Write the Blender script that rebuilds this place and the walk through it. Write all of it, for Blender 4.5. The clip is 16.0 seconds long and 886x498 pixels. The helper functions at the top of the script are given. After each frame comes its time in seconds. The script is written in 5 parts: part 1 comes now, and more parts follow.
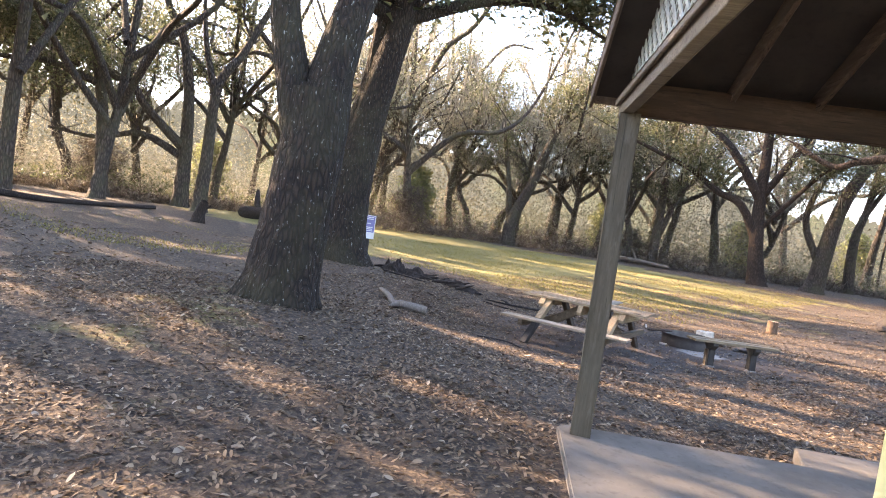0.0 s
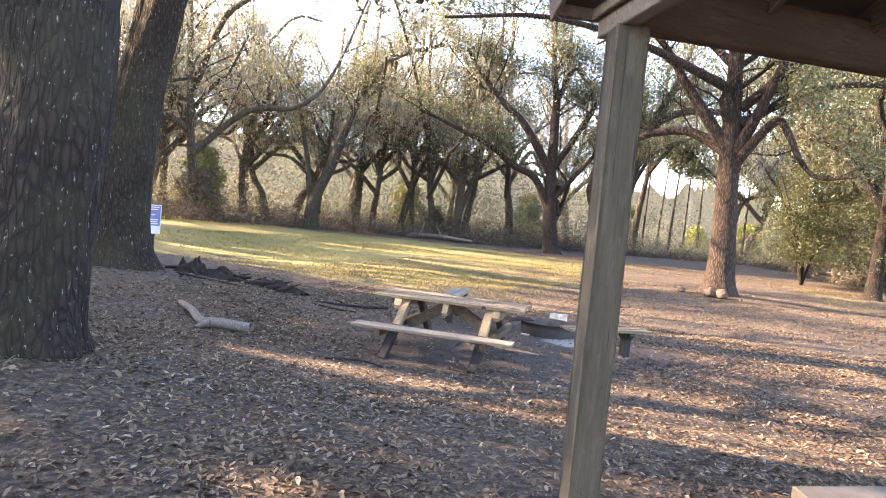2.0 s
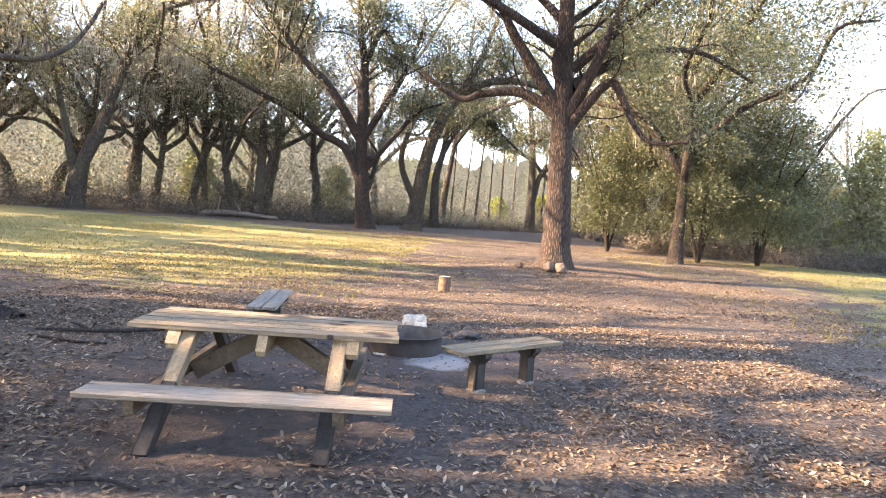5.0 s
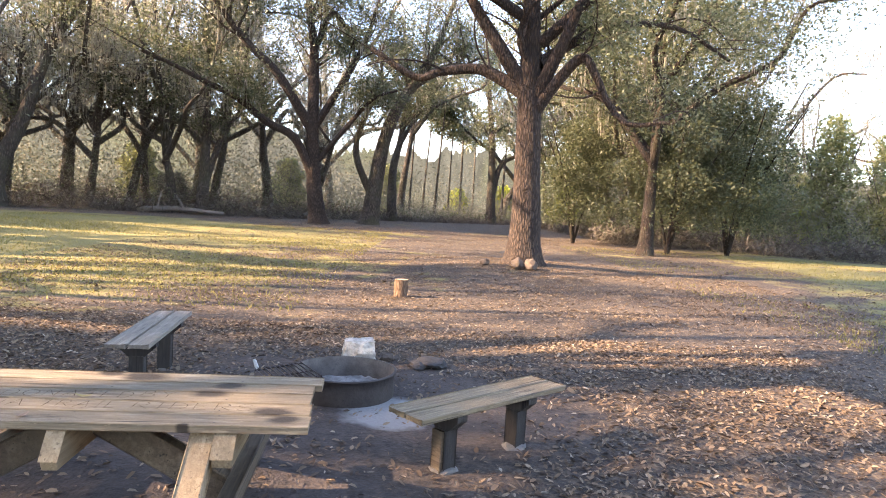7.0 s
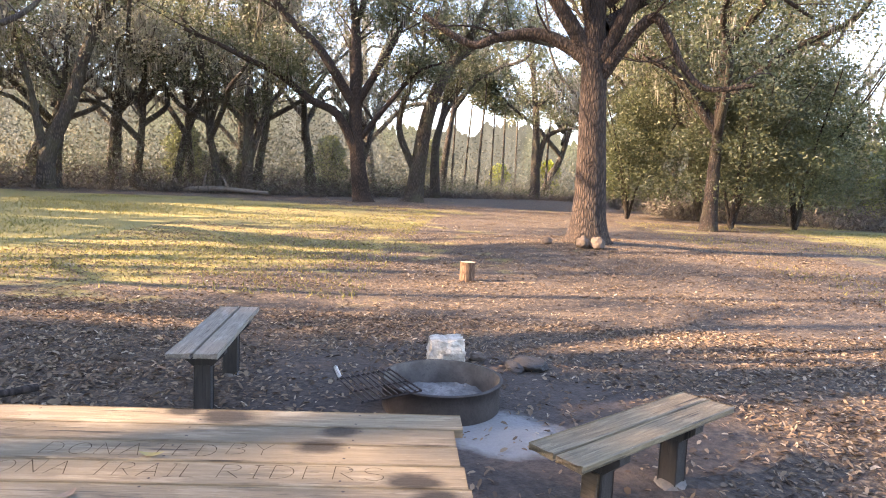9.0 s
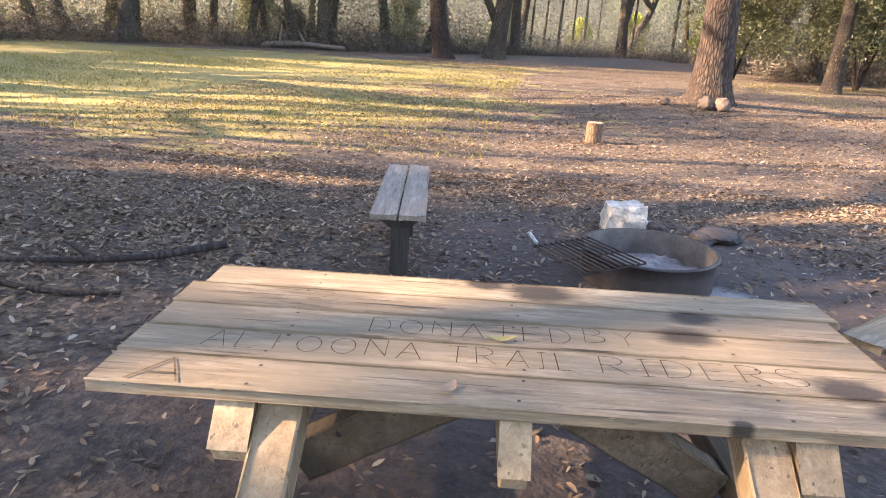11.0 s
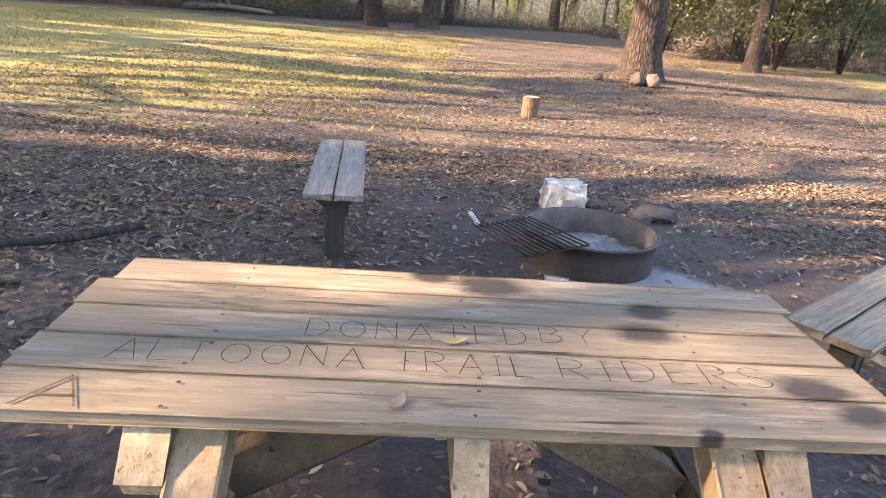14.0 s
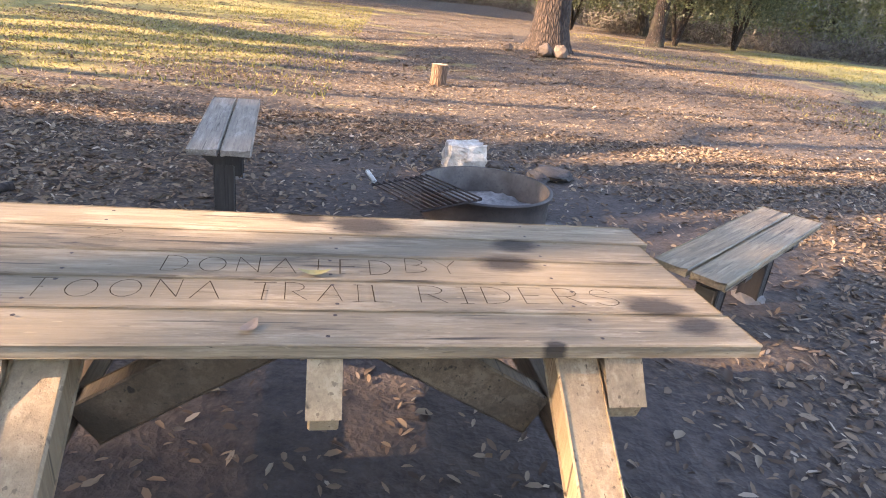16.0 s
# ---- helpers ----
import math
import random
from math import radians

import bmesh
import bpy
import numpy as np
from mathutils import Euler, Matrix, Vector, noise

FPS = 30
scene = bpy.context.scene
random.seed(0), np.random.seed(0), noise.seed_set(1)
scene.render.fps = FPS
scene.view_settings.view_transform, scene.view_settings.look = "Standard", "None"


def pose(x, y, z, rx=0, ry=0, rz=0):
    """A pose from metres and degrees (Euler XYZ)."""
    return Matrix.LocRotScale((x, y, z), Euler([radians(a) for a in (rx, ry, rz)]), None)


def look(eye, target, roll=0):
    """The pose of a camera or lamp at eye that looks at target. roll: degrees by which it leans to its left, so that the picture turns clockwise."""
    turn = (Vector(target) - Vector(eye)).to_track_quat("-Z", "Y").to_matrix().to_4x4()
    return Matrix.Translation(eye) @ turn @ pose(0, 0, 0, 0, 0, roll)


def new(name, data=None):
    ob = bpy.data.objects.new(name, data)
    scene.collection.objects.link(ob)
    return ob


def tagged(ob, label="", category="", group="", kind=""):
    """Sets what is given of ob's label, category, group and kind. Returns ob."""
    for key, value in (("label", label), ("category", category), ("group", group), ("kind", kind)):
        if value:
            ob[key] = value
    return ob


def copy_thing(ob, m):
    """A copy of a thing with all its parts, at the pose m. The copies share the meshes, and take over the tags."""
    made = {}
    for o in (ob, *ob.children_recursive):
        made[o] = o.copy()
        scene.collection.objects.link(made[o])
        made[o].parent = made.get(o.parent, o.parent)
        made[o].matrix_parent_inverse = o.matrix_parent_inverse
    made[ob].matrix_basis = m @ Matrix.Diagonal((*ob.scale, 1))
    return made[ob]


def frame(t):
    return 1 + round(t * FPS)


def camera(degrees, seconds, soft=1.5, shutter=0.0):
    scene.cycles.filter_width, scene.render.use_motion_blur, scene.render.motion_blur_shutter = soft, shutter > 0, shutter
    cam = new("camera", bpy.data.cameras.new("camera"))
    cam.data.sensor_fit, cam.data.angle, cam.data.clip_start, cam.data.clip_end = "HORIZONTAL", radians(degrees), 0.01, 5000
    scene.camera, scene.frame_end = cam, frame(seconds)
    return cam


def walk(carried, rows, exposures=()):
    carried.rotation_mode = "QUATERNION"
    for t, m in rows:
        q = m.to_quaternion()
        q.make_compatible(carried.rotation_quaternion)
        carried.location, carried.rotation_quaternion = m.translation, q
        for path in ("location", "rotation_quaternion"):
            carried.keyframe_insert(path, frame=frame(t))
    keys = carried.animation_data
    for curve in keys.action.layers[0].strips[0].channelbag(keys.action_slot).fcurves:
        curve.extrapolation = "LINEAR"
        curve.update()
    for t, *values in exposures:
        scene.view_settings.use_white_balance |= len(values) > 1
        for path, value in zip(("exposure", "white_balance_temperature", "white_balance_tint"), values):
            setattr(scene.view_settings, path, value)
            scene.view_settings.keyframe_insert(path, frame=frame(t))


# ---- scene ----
cam = camera(70.1, 16.0, soft=1.0)
PATH = [
    (0, (1.26, -0.217, 1.873), (0.014, 1.344, 1.766), 8.2),
    (0.5, (0.76, 0.142, 1.858), (-0.361, 1.795, 1.758), 7.5),
    (1, (0.286, 0.427, 1.882), (-0.699, 2.165, 1.789), 6.5),
    (1.5, (-0.109, 0.894, 1.855), (-0.934, 2.713, 1.757), 6.0),
    (2, (-0.503, 1.318, 1.86), (-1.194, 3.193, 1.767), 5.5),
    (2.5, (-0.857, 1.832, 1.836), (-1.424, 3.748, 1.746), 5.0),
    (3, (-1.195, 2.362, 1.788), (-1.615, 4.315, 1.695), 5.3),
    (3.5, (-1.461, 2.874, 1.757), (-1.829, 4.837, 1.667), 4.9),
    (4, (-1.661, 3.42, 1.771), (-1.917, 5.401, 1.673), 4.7),
    (6.5, (-1.828, 6.26, 1.809), (-1.82, 8.255, 1.666), 3.6),
    (7, (-1.808, 6.745, 1.774), (-1.767, 8.74, 1.637), 3.5),
    (7.5, (-1.905, 7.128, 1.79), (-1.82, 9.122, 1.655), 3.3),
    (8, (-1.972, 7.427, 1.78), (-1.859, 9.419, 1.646), 3.1),
    (8.5, (-2.078, 7.633, 1.76), (-2.048, 9.628, 1.617), 2.6),
    (9, (-2.373, 7.709, 1.746), (-2.449, 9.696, 1.528), 2.6),
    (9.5, (-2.705, 7.829, 1.673), (-3.003, 9.779, 1.344), 0.7),
    (10, (-3.014, 7.996, 1.601), (-3.387, 9.889, 1.072), 0.6),
    (10.2, (-3.111, 8.002, 1.589), (-3.465, 9.887, 1.022), 0.9),
    (12.3, (-3.558, 8.331, 1.576), (-3.684, 10.202, 0.88), 3.6),
    (12.5, (-3.542, 8.318, 1.586), (-3.659, 10.187, 0.883), 3.3),
    (13, (-3.522, 8.299, 1.593), (-3.614, 10.165, 0.879), 3.7),
    (13.5, (-3.499, 8.309, 1.569), (-3.566, 10.174, 0.85), 4.8),
    (14, (-3.449, 8.298, 1.574), (-3.481, 10.165, 0.857), 4.9),
    (14.5, (-3.413, 8.264, 1.603), (-3.359, 10.128, 0.879), 5.0),
    (15, (-3.396, 8.255, 1.598), (-3.274, 10.11, 0.863), 5.8),
    (15.5, (-3.35, 8.26, 1.526), (-3.177, 10.109, 0.784), 7.5),
    (16, (-3.284, 8.235, 1.486), (-3.062, 10.069, 0.72), 6.6),
]
walk(cam, [(t, look(eye, target, roll)) for t, eye, target, roll in PATH],
     exposures=[(0, 2.98, 7150, 22), (3, 3.22, 7200, 22), (4, 3.22, 7200, 22), (6.5, 2.83, 7100, 22), (8, 2.8, 7100, 22.5), (10, 2.95, 7150, 23.5), (16, 2.92, 7150, 23.5)])

# ---------------------------------------------------------------- light
world = bpy.data.worlds.new("sky")
scene.world = world
world.use_nodes = True
wn = world.node_tree
sky = wn.nodes.new("ShaderNodeTexSky")
sky.sky_type = "NISHITA"
sky.sun_disc = False
sky.sun_elevation, sky.sun_rotation = radians(26), radians(258)
sky.air_density, sky.dust_density, sky.ozone_density = 1.0, 0.8, 2.0
wn.nodes["Background"].inputs[1].default_value = 0.15
wn.links.new(sky.outputs[0], wn.nodes["Background"].inputs[0])
sun = new("sun", bpy.data.lights.new("sun", "SUN"))
sun.data.energy, sun.data.angle, sun.data.color = 5.0, radians(0.55), (1.0, 0.80, 0.56)
SUN_X, SUN_Y = 2.02, 0.42  # how far a shadow shifts for each metre of height
sun.matrix_world = look((-20 * SUN_X, -20 * SUN_Y, 20), (0, 0, 0))


# ---------------------------------------------------------------- materials
def material(name):
    m = bpy.data.materials.new(name)
    m.use_nodes = True
    t = m.node_tree
    return m, t, t.nodes["Principled BSDF"]


def node(t, kind, values=(), operation="", feature=""):
    n = t.nodes.new("ShaderNode" + kind)
    if operation:
        n.operation = operation
    if feature:
        n.feature = feature
    for k, v in dict(values).items():
        if hasattr(v, "links"):
            t.links.new(v, n.inputs[k])
        else:
            n.inputs[k].default_value = v
    return n


def ramp(t, fac, stops):
    n = t.nodes.new("ShaderNodeValToRGB")
    e = n.color_ramp.elements
    while len(e) < len(stops):
        e.new(0.5)
    for i, (p, c) in enumerate(stops):
        e[i].position, e[i].color = p, (*c, 1) if len(c) == 3 else c
    t.links.new(fac, n.inputs[0])
    return n.outputs[0]


def grey(t, fac, a, b):
    return ramp(t, fac, [(a, (0, 0, 0)), (b, (1, 1, 1))])


def mix(t, fac, a, b, blend="MIX"):
    n = t.nodes.new("ShaderNodeMix")
    n.data_type, n.blend_type = "RGBA", blend
    for i, v in ((0, fac), (6, a), (7, b)):
        if hasattr(v, "links"):
            t.links.new(v, n.inputs[i])
        elif i:
            n.inputs[i].default_value = (*v, 1)
        else:
            n.inputs[i].default_value = v
    return n.outputs[2]


def coords(t, kind="Object", scale=(1, 1, 1)):
    c = node(t, "TexCoord")
    return node(t, "Mapping", {"Vector": c.outputs[kind], "Scale": scale}).outputs[0]


def noise_tex(t, vec, scale, detail=4, rough=0.55):
    return node(t, "TexNoise", {"Vector": vec, "Scale": scale, "Detail": detail, "Roughness": rough}).outputs[0]


def bump(t, bsdf, height, strength, dist):
    b = node(t, "Bump", {"Height": height, "Strength": strength, "Distance": dist})
    t.links.new(b.outputs[0], bsdf.inputs["Normal"])


def wood(name, light, dark, along=0, rough=0.8, stains=(), grain=1.0, flecks=True):
    """Weathered timber; along: the axis of the grain; stains: (x, y, radius) of scorch marks in the thing's own space."""
    m, t, b = material(name)
    s = [9.0, 9.0, 9.0]
    s[along] = 0.55
    v = coords(t, "Object", [k * grain for k in s])
    info = node(t, "ObjectInfo").outputs["Random"]
    off = node(t, "VectorMath", {0: v, 1: (1, 1, 1)}, operation="MULTIPLY_ADD")
    sh = node(t, "CombineXYZ", {0: info, 1: info, 2: info}).outputs[0]
    sh = node(t, "VectorMath", {0: sh, 3: 40.0}, operation="SCALE").outputs[0]
    t.links.new(sh, off.inputs[2])
    v = off.outputs[0]
    fine = noise_tex(t, v, 5, 6, 0.7)
    broad = noise_tex(t, coords(t, "Object", (1, 1, 1)), 3.5, 4, 0.6)
    s2 = [62.0, 62.0, 62.0]
    s2[along] = 1.6
    hair = noise_tex(t, coords(t, "Object", [k * grain for k in s2]), 2.0, 4, 0.75)
    s3 = [14.0, 14.0, 14.0]
    s3[along] = 2.6
    blotch = noise_tex(t, coords(t, "Object", s3), 1.4, 5, 0.7)
    col = mix(t, grey(t, fine, 0.3, 0.72), dark, light)
    col = mix(t, node(t, "Math", {0: grey(t, hair, 0.48, 0.64), 1: 0.5}, operation="MULTIPLY").outputs[0], col, [c * 0.8 for c in dark])
    col = mix(t, node(t, "Math", {0: grey(t, blotch, 0.52, 0.62), 1: 0.5}, operation="MULTIPLY").outputs[0], col, [light[0] * 1.25, light[1] * 1.32, light[2] * 1.45])
    col = mix(t, grey(t, blotch, 0.33, 0.42), [c * 0.9 for c in dark], col)
    speck = noise_tex(t, coords(t, "Object", [k * 0.8 for k in s2]), 1.3, 2, 0.5)
    col = mix(t, grey(t, speck, 0.31, 0.345), [c * 0.5 for c in dark], col)
    s4 = [110.0, 110.0, 110.0]
    s4[along] = 17.0
    fleck = noise_tex(t, coords(t, "Object", s4), 1.0, 3, 0.6)
    if flecks:
        col = mix(t, grey(t, fleck, 0.28, 0.325), [c * 0.45 for c in dark], col)
        col = mix(t, grey(t, fleck, 0.69, 0.74), col, [min(0.7, c * 1.5) for c in light])
    col = mix(t, grey(t, broad, 0.38, 0.75), col, [c * 0.62 for c in light], "MIX")
    tone = node(t, "MapRange", {"Value": info, "To Min": 0.82, "To Max": 1.15}).outputs[0]
    col = mix(t, 1.0, col, node(t, "CombineXYZ", {0: tone, 1: tone, 2: tone}).outputs[0], "MULTIPLY")
    crack = grey(t, noise_tex(t, v, 2.2, 3, 0.5), 0.28, 0.33)
    col = mix(t, crack, [c * 0.35 for c in dark], col)
    pos = coords(t)
    wob = noise_tex(t, coords(t, "Object", (0.45, 1.6, 1)), 11, 6, 0.72)
    for x, y, r in stains:
        d = node(t, "VectorMath", {0: node(t, "VectorMath", {0: pos, 1: (1, 1.6, 0)}, operation="MULTIPLY").outputs[0], 1: (x, y * 1.6, 0)}, operation="DISTANCE").outputs["Value"]
        d = node(t, "Math", {0: d, 1: 1.0}, operation="MULTIPLY_ADD")
        t.links.new(node(t, "Math", {0: wob, 1: r * 1.3}, operation="MULTIPLY").outputs[0], d.inputs[2])
        col = mix(t, grey(t, node(t, "Math", {0: d.outputs[0], 1: 2.6 * r}, operation="DIVIDE").outputs[0], 0.5, 0.72), [c * 0.32 for c in dark], col)
    t.links.new(col, b.inputs["Base Color"])
    b.inputs["Roughness"].default_value = rough
    bump(t, b, node(t, "Math", {0: node(t, "Math", {0: fine, 1: hair}, operation="ADD").outputs[0], 1: grey(t, fleck, 0.26, 0.36)}, operation="ADD").outputs[0], 0.6, 0.004)
    return m


def bark(name, dark, light, fleck=0.0, scale=1.0, moss_tint=0.0, relief=0.07):
    m, t, b = material(name)
    v = coords(t, "Object", (7 * scale, 7 * scale, 1.7 * scale))
    plates = node(t, "TexVoronoi", {"Vector": v, "Scale": 2.0, "Randomness": 1.0}, feature="DISTANCE_TO_EDGE").outputs["Distance"]
    fine = noise_tex(t, v, 3.0, 6, 0.7)
    ridge = node(t, "Math", {0: grey(t, plates, 0.0, 0.3), 1: fine}, operation="MULTIPLY").outputs[0]
    col = mix(t, grey(t, ridge, 0.1, 0.75), dark, light)
    broad = noise_tex(t, coords(t), 0.9, 4, 0.6)
    col = mix(t, grey(t, broad, 0.45, 0.95), col, [c * 0.6 for c in light])
    if fleck:
        f = noise_tex(t, coords(t, "Object", (1, 1, 0.45)), 26.0, 4, 0.65)
        col = mix(t, grey(t, f, 0.72 - fleck, 0.79 - fleck), col, (0.34, 0.33, 0.30))
    if moss_tint:
        col = mix(t, node(t, "Math", {0: grey(t, broad, 0.45, 0.62), 1: moss_tint}, operation="MULTIPLY").outputs[0], col, (0.10, 0.11, 0.045))
    t.links.new(col, b.inputs["Base Color"])
    b.inputs["Roughness"].default_value = 0.95
    bump(t, b, ridge, 1.0, relief / scale)
    return m


def foliage(name, stops, through_light=0.35, gloss=0.5):
    m, t, b = material(name)
    g = node(t, "NewGeometry").outputs["Random Per Island"]
    col = ramp(t, g, stops)
    tint = node(t, "ObjectInfo").outputs["Random"]
    hsv = node(t, "HueSaturation", {"Hue": 0.5, "Saturation": 1.0, "Value": node(t, "MapRange", {"Value": tint, "To Min": 0.8, "To Max": 1.2}).outputs[0], "Color": col})
    col = hsv.outputs[0]
    t.links.new(col, b.inputs["Base Color"])
    b.inputs["Roughness"].default_value = gloss
    tr = node(t, "BsdfTranslucent", {"Color": col})
    mx = node(t, "MixShader", {0: through_light, 1: b.outputs[0], 2: tr.outputs[0]})
    t.links.new(mx.outputs[0], t.nodes["Material Output"].inputs[0])
    return m


def plain(name, colour, rough=0.8, metal=0.0, vary=0.25, size=6.0, relief=0.2, gloss=0.5):
    m, t, b = material(name)
    v = coords(t)
    n1, n2 = noise_tex(t, v, size, 5, 0.6), noise_tex(t, v, size * 7, 3, 0.6)
    col = mix(t, grey(t, n1, 0.3, 0.7), [c * (1 - vary) for c in colour], [min(1, c * (1 + vary)) for c in colour])
    col = mix(t, grey(t, n2, 0.55, 0.8), col, [c * (1 - vary) for c in colour])
    t.links.new(col, b.inputs["Base Color"])
    b.inputs["Roughness"].default_value, b.inputs["Metallic"].default_value = rough, metal
    b.inputs["Specular IOR Level"].default_value = gloss
    if relief:
        bump(t, b, n2, relief, 0.01)
    return m


def ground_material():
    m, t, b = material("forest_floor")
    v = coords(t)
    sep = node(t, "SeparateXYZ", {0: v})
    x, y = sep.outputs[0], sep.outputs[1]
    big = noise_tex(t, v, 0.16, 4, 0.6)
    mid = noise_tex(t, v, 0.9, 5, 0.65)
    fine = noise_tex(t, v, 14, 4, 0.7)
    warp = node(t, "TexNoise", {"Vector": v, "Scale": 22.0, "Detail": 3.0}).outputs["Color"]
    warp = node(t, "VectorMath", {0: warp, 3: 0.06}, operation="SCALE").outputs[0]
    wv = node(t, "VectorMath", {0: v, 1: warp}, operation="ADD").outputs[0]
    cell = node(t, "TexVoronoi", {"Vector": wv, "Scale": 34.0}, feature="F1")
    litter = ramp(t, cell.outputs["Color"], [(0.0, (0.046, 0.030, 0.021)), (0.35, (0.105, 0.071, 0.043)), (0.7, (0.195, 0.136, 0.079)), (1.0, (0.30, 0.225, 0.145))])
    litter = mix(t, grey(t, fine, 0.4, 0.68), [0.036, 0.025, 0.019], litter)
    soil = mix(t, grey(t, fine, 0.3, 0.75), (0.034, 0.025, 0.021), (0.092, 0.069, 0.056))
    # trodden soil round the fire ring and under the table
    d1 = node(t, "VectorMath", {0: v, 1: (-2.3, 12.3, 0)}, operation="DISTANCE").outputs["Value"]
    d2 = node(t, "VectorMath", {0: v, 1: (-3.2, 10.2, 0)}, operation="DISTANCE").outputs["Value"]
    d = node(t, "Math", {0: d1, 1: d2}, operation="MINIMUM").outputs[0]
    d = node(t, "Math", {0: mid, 1: 2.6, 2: d}, operation="MULTIPLY_ADD").outputs[0]
    bare = grey(t, node(t, "Math", {0: d, 1: 6.0}, operation="DIVIDE").outputs[0], 0.42, 0.66)
    col = mix(t, bare, soil, litter)
    # pale ash by the ring
    a = node(t, "VectorMath", {0: v, 1: (-2.05, 12.0, 0)}, operation="DISTANCE").outputs["Value"]
    a = node(t, "Math", {0: mid, 1: 1.1, 2: a}, operation="MULTIPLY_ADD").outputs[0]
    col = mix(t, grey(t, a, 0.85, 1.25), (0.23, 0.222, 0.213), col)
    # thin winter grass
    gl = node(t, "MapRange", {"Value": x, "From Min": 0.0, "From Max": -11.0}).outputs[0]
    gr = node(t, "MapRange", {"Value": x, "From Min": 4.0, "From Max": 17.0, "To Max": 0.7}).outputs[0]
    gx = node(t, "Math", {0: gl, 1: gr}, operation="MAXIMUM").outputs[0]
    gy = node(t, "MapRange", {"Value": y, "From Min": 15.0, "From Max": 21.0}).outputs[0]
    gf = node(t, "MapRange", {"Value": y, "From Min": 50.0, "From Max": 40.0}).outputs[0]
    gg = node(t, "Math", {0: node(t, "Math", {0: gx, 1: gy}, operation="MULTIPLY").outputs[0], 1: gf}, operation="MULTIPLY").outputs[0]
    gg = node(t, "Math", {0: gg, 1: 0.42, 2: big}, operation="MULTIPLY_ADD").outputs[0]
    gg = node(t, "Math", {0: mid, 1: 0.5, 2: gg}, operation="MULTIPLY_ADD").outputs[0]
    grass = mix(t, grey(t, fine, 0.35, 0.7), (0.13, 0.112, 0.034), (0.275, 0.228, 0.068))
    col = mix(t, grey(t, gg, 0.90, 1.12), col, grass)
    t.links.new(col, b.inputs["Base Color"])
    b.inputs["Roughness"].default_value = 0.95
    h = node(t, "Math", {0: cell.outputs["Distance"], 1: fine}, operation="ADD").outputs[0]
    bump(t, b, h, 0.45, 0.02)
    return m


STAINS = ((0.58, 0.205, 0.08), (0.52, 0.058, 0.10), (0.866, -0.2, 0.10), (0.937, -0.3, 0.08), (0.106, 0.336, 0.12), (-0.08, 0.375, 0.07), (0.515, -0.395, 0.028))
M_TOP = wood("weathered_tabletop", (0.335, 0.258, 0.162), (0.115, 0.083, 0.05), 0, 0.75, STAINS)
M_SEAT = wood("weathered_seat", (0.35, 0.29, 0.22), (0.14, 0.11, 0.08), 0, 0.7)
M_BENCH = wood("grey_bench_plank", (0.33, 0.28, 0.215), (0.12, 0.095, 0.07), 0, 0.66)
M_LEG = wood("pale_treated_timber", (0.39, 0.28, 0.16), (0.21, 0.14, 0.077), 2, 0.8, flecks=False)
M_SPLIT = wood("split_cleat_timber", (0.46, 0.335, 0.195), (0.2, 0.135, 0.075), 1, 0.8, flecks=False)
# back legs, then braces: colours deepened for the shade under the tabletop
M_BACKLEG = wood("shade_toned_leg_timber", (0.105, 0.075, 0.052), (0.04, 0.03, 0.022), 2, 0.8)
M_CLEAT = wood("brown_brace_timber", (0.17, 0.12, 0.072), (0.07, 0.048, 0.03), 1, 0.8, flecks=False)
# right bench planks: golden sunlight mixed into their brown
M_WARM = wood("sunlit_brown_plank", (0.30, 0.225, 0.13), (0.085, 0.06, 0.036), 0, 0.6)
M_DARKLEG = wood("near_black_timber", (0.055, 0.045, 0.038), (0.02, 0.017, 0.015), 2, 0.8)
M_POST = wood("grey_green_porch_post", (0.155, 0.13, 0.092), (0.07, 0.057, 0.04), 2, 0.8, grain=0.7, flecks=False)
M_PALEBEAM = wood("pale_porch_beam", (0.33, 0.275, 0.21), (0.18, 0.145, 0.11), 0, 0.8)
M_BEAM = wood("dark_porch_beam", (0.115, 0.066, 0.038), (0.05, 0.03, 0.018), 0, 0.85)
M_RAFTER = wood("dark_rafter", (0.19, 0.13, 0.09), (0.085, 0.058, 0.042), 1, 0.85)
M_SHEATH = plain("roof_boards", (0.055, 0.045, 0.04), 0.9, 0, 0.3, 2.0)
M_FASCIA = wood("fascia_board", (0.24, 0.18, 0.13), (0.11, 0.08, 0.06), 1, 0.85)
M_LATTICE = plain("lattice_paint", (0.46, 0.47, 0.42), 0.7, 0, 0.2, 8)
M_YELLOW = plain("pale_yellow_paint", (0.74, 0.66, 0.33), 0.6, 0, 0.1, 4)
M_CONCRETE = plain("porch_concrete", (0.165, 0.143, 0.118), 0.9, 0, 0.3, 2.2, 0.4)
M_FOOT = plain("earthy_footing", (0.17, 0.15, 0.13), 0.95, 0, 0.35, 8, 0.5)
M_RUST = plain("rusty_steel", (0.052, 0.042, 0.038), 0.6, 0.4, 0.45, 5.0, 0.4)
M_RUSTIN = plain("ash_coated_steel", (0.135, 0.112, 0.095), 0.85, 0.1, 0.4, 6.0, 0.4)
M_ASH = plain("grey_ash", (0.19, 0.178, 0.165), 1.0, 0, 0.55, 9.0, 0.8)
M_IRON = plain("black_iron_grate", (0.04, 0.03, 0.027), 0.55, 0.6, 0.4, 9.0)
M_COIL = plain("bright_wire", (0.62, 0.60, 0.56), 0.35, 0.9, 0.15, 20)
M_ROCK = plain("whitewashed_rock", (0.46, 0.42, 0.355), 0.9, 0, 0.5, 9.0, 1.0)
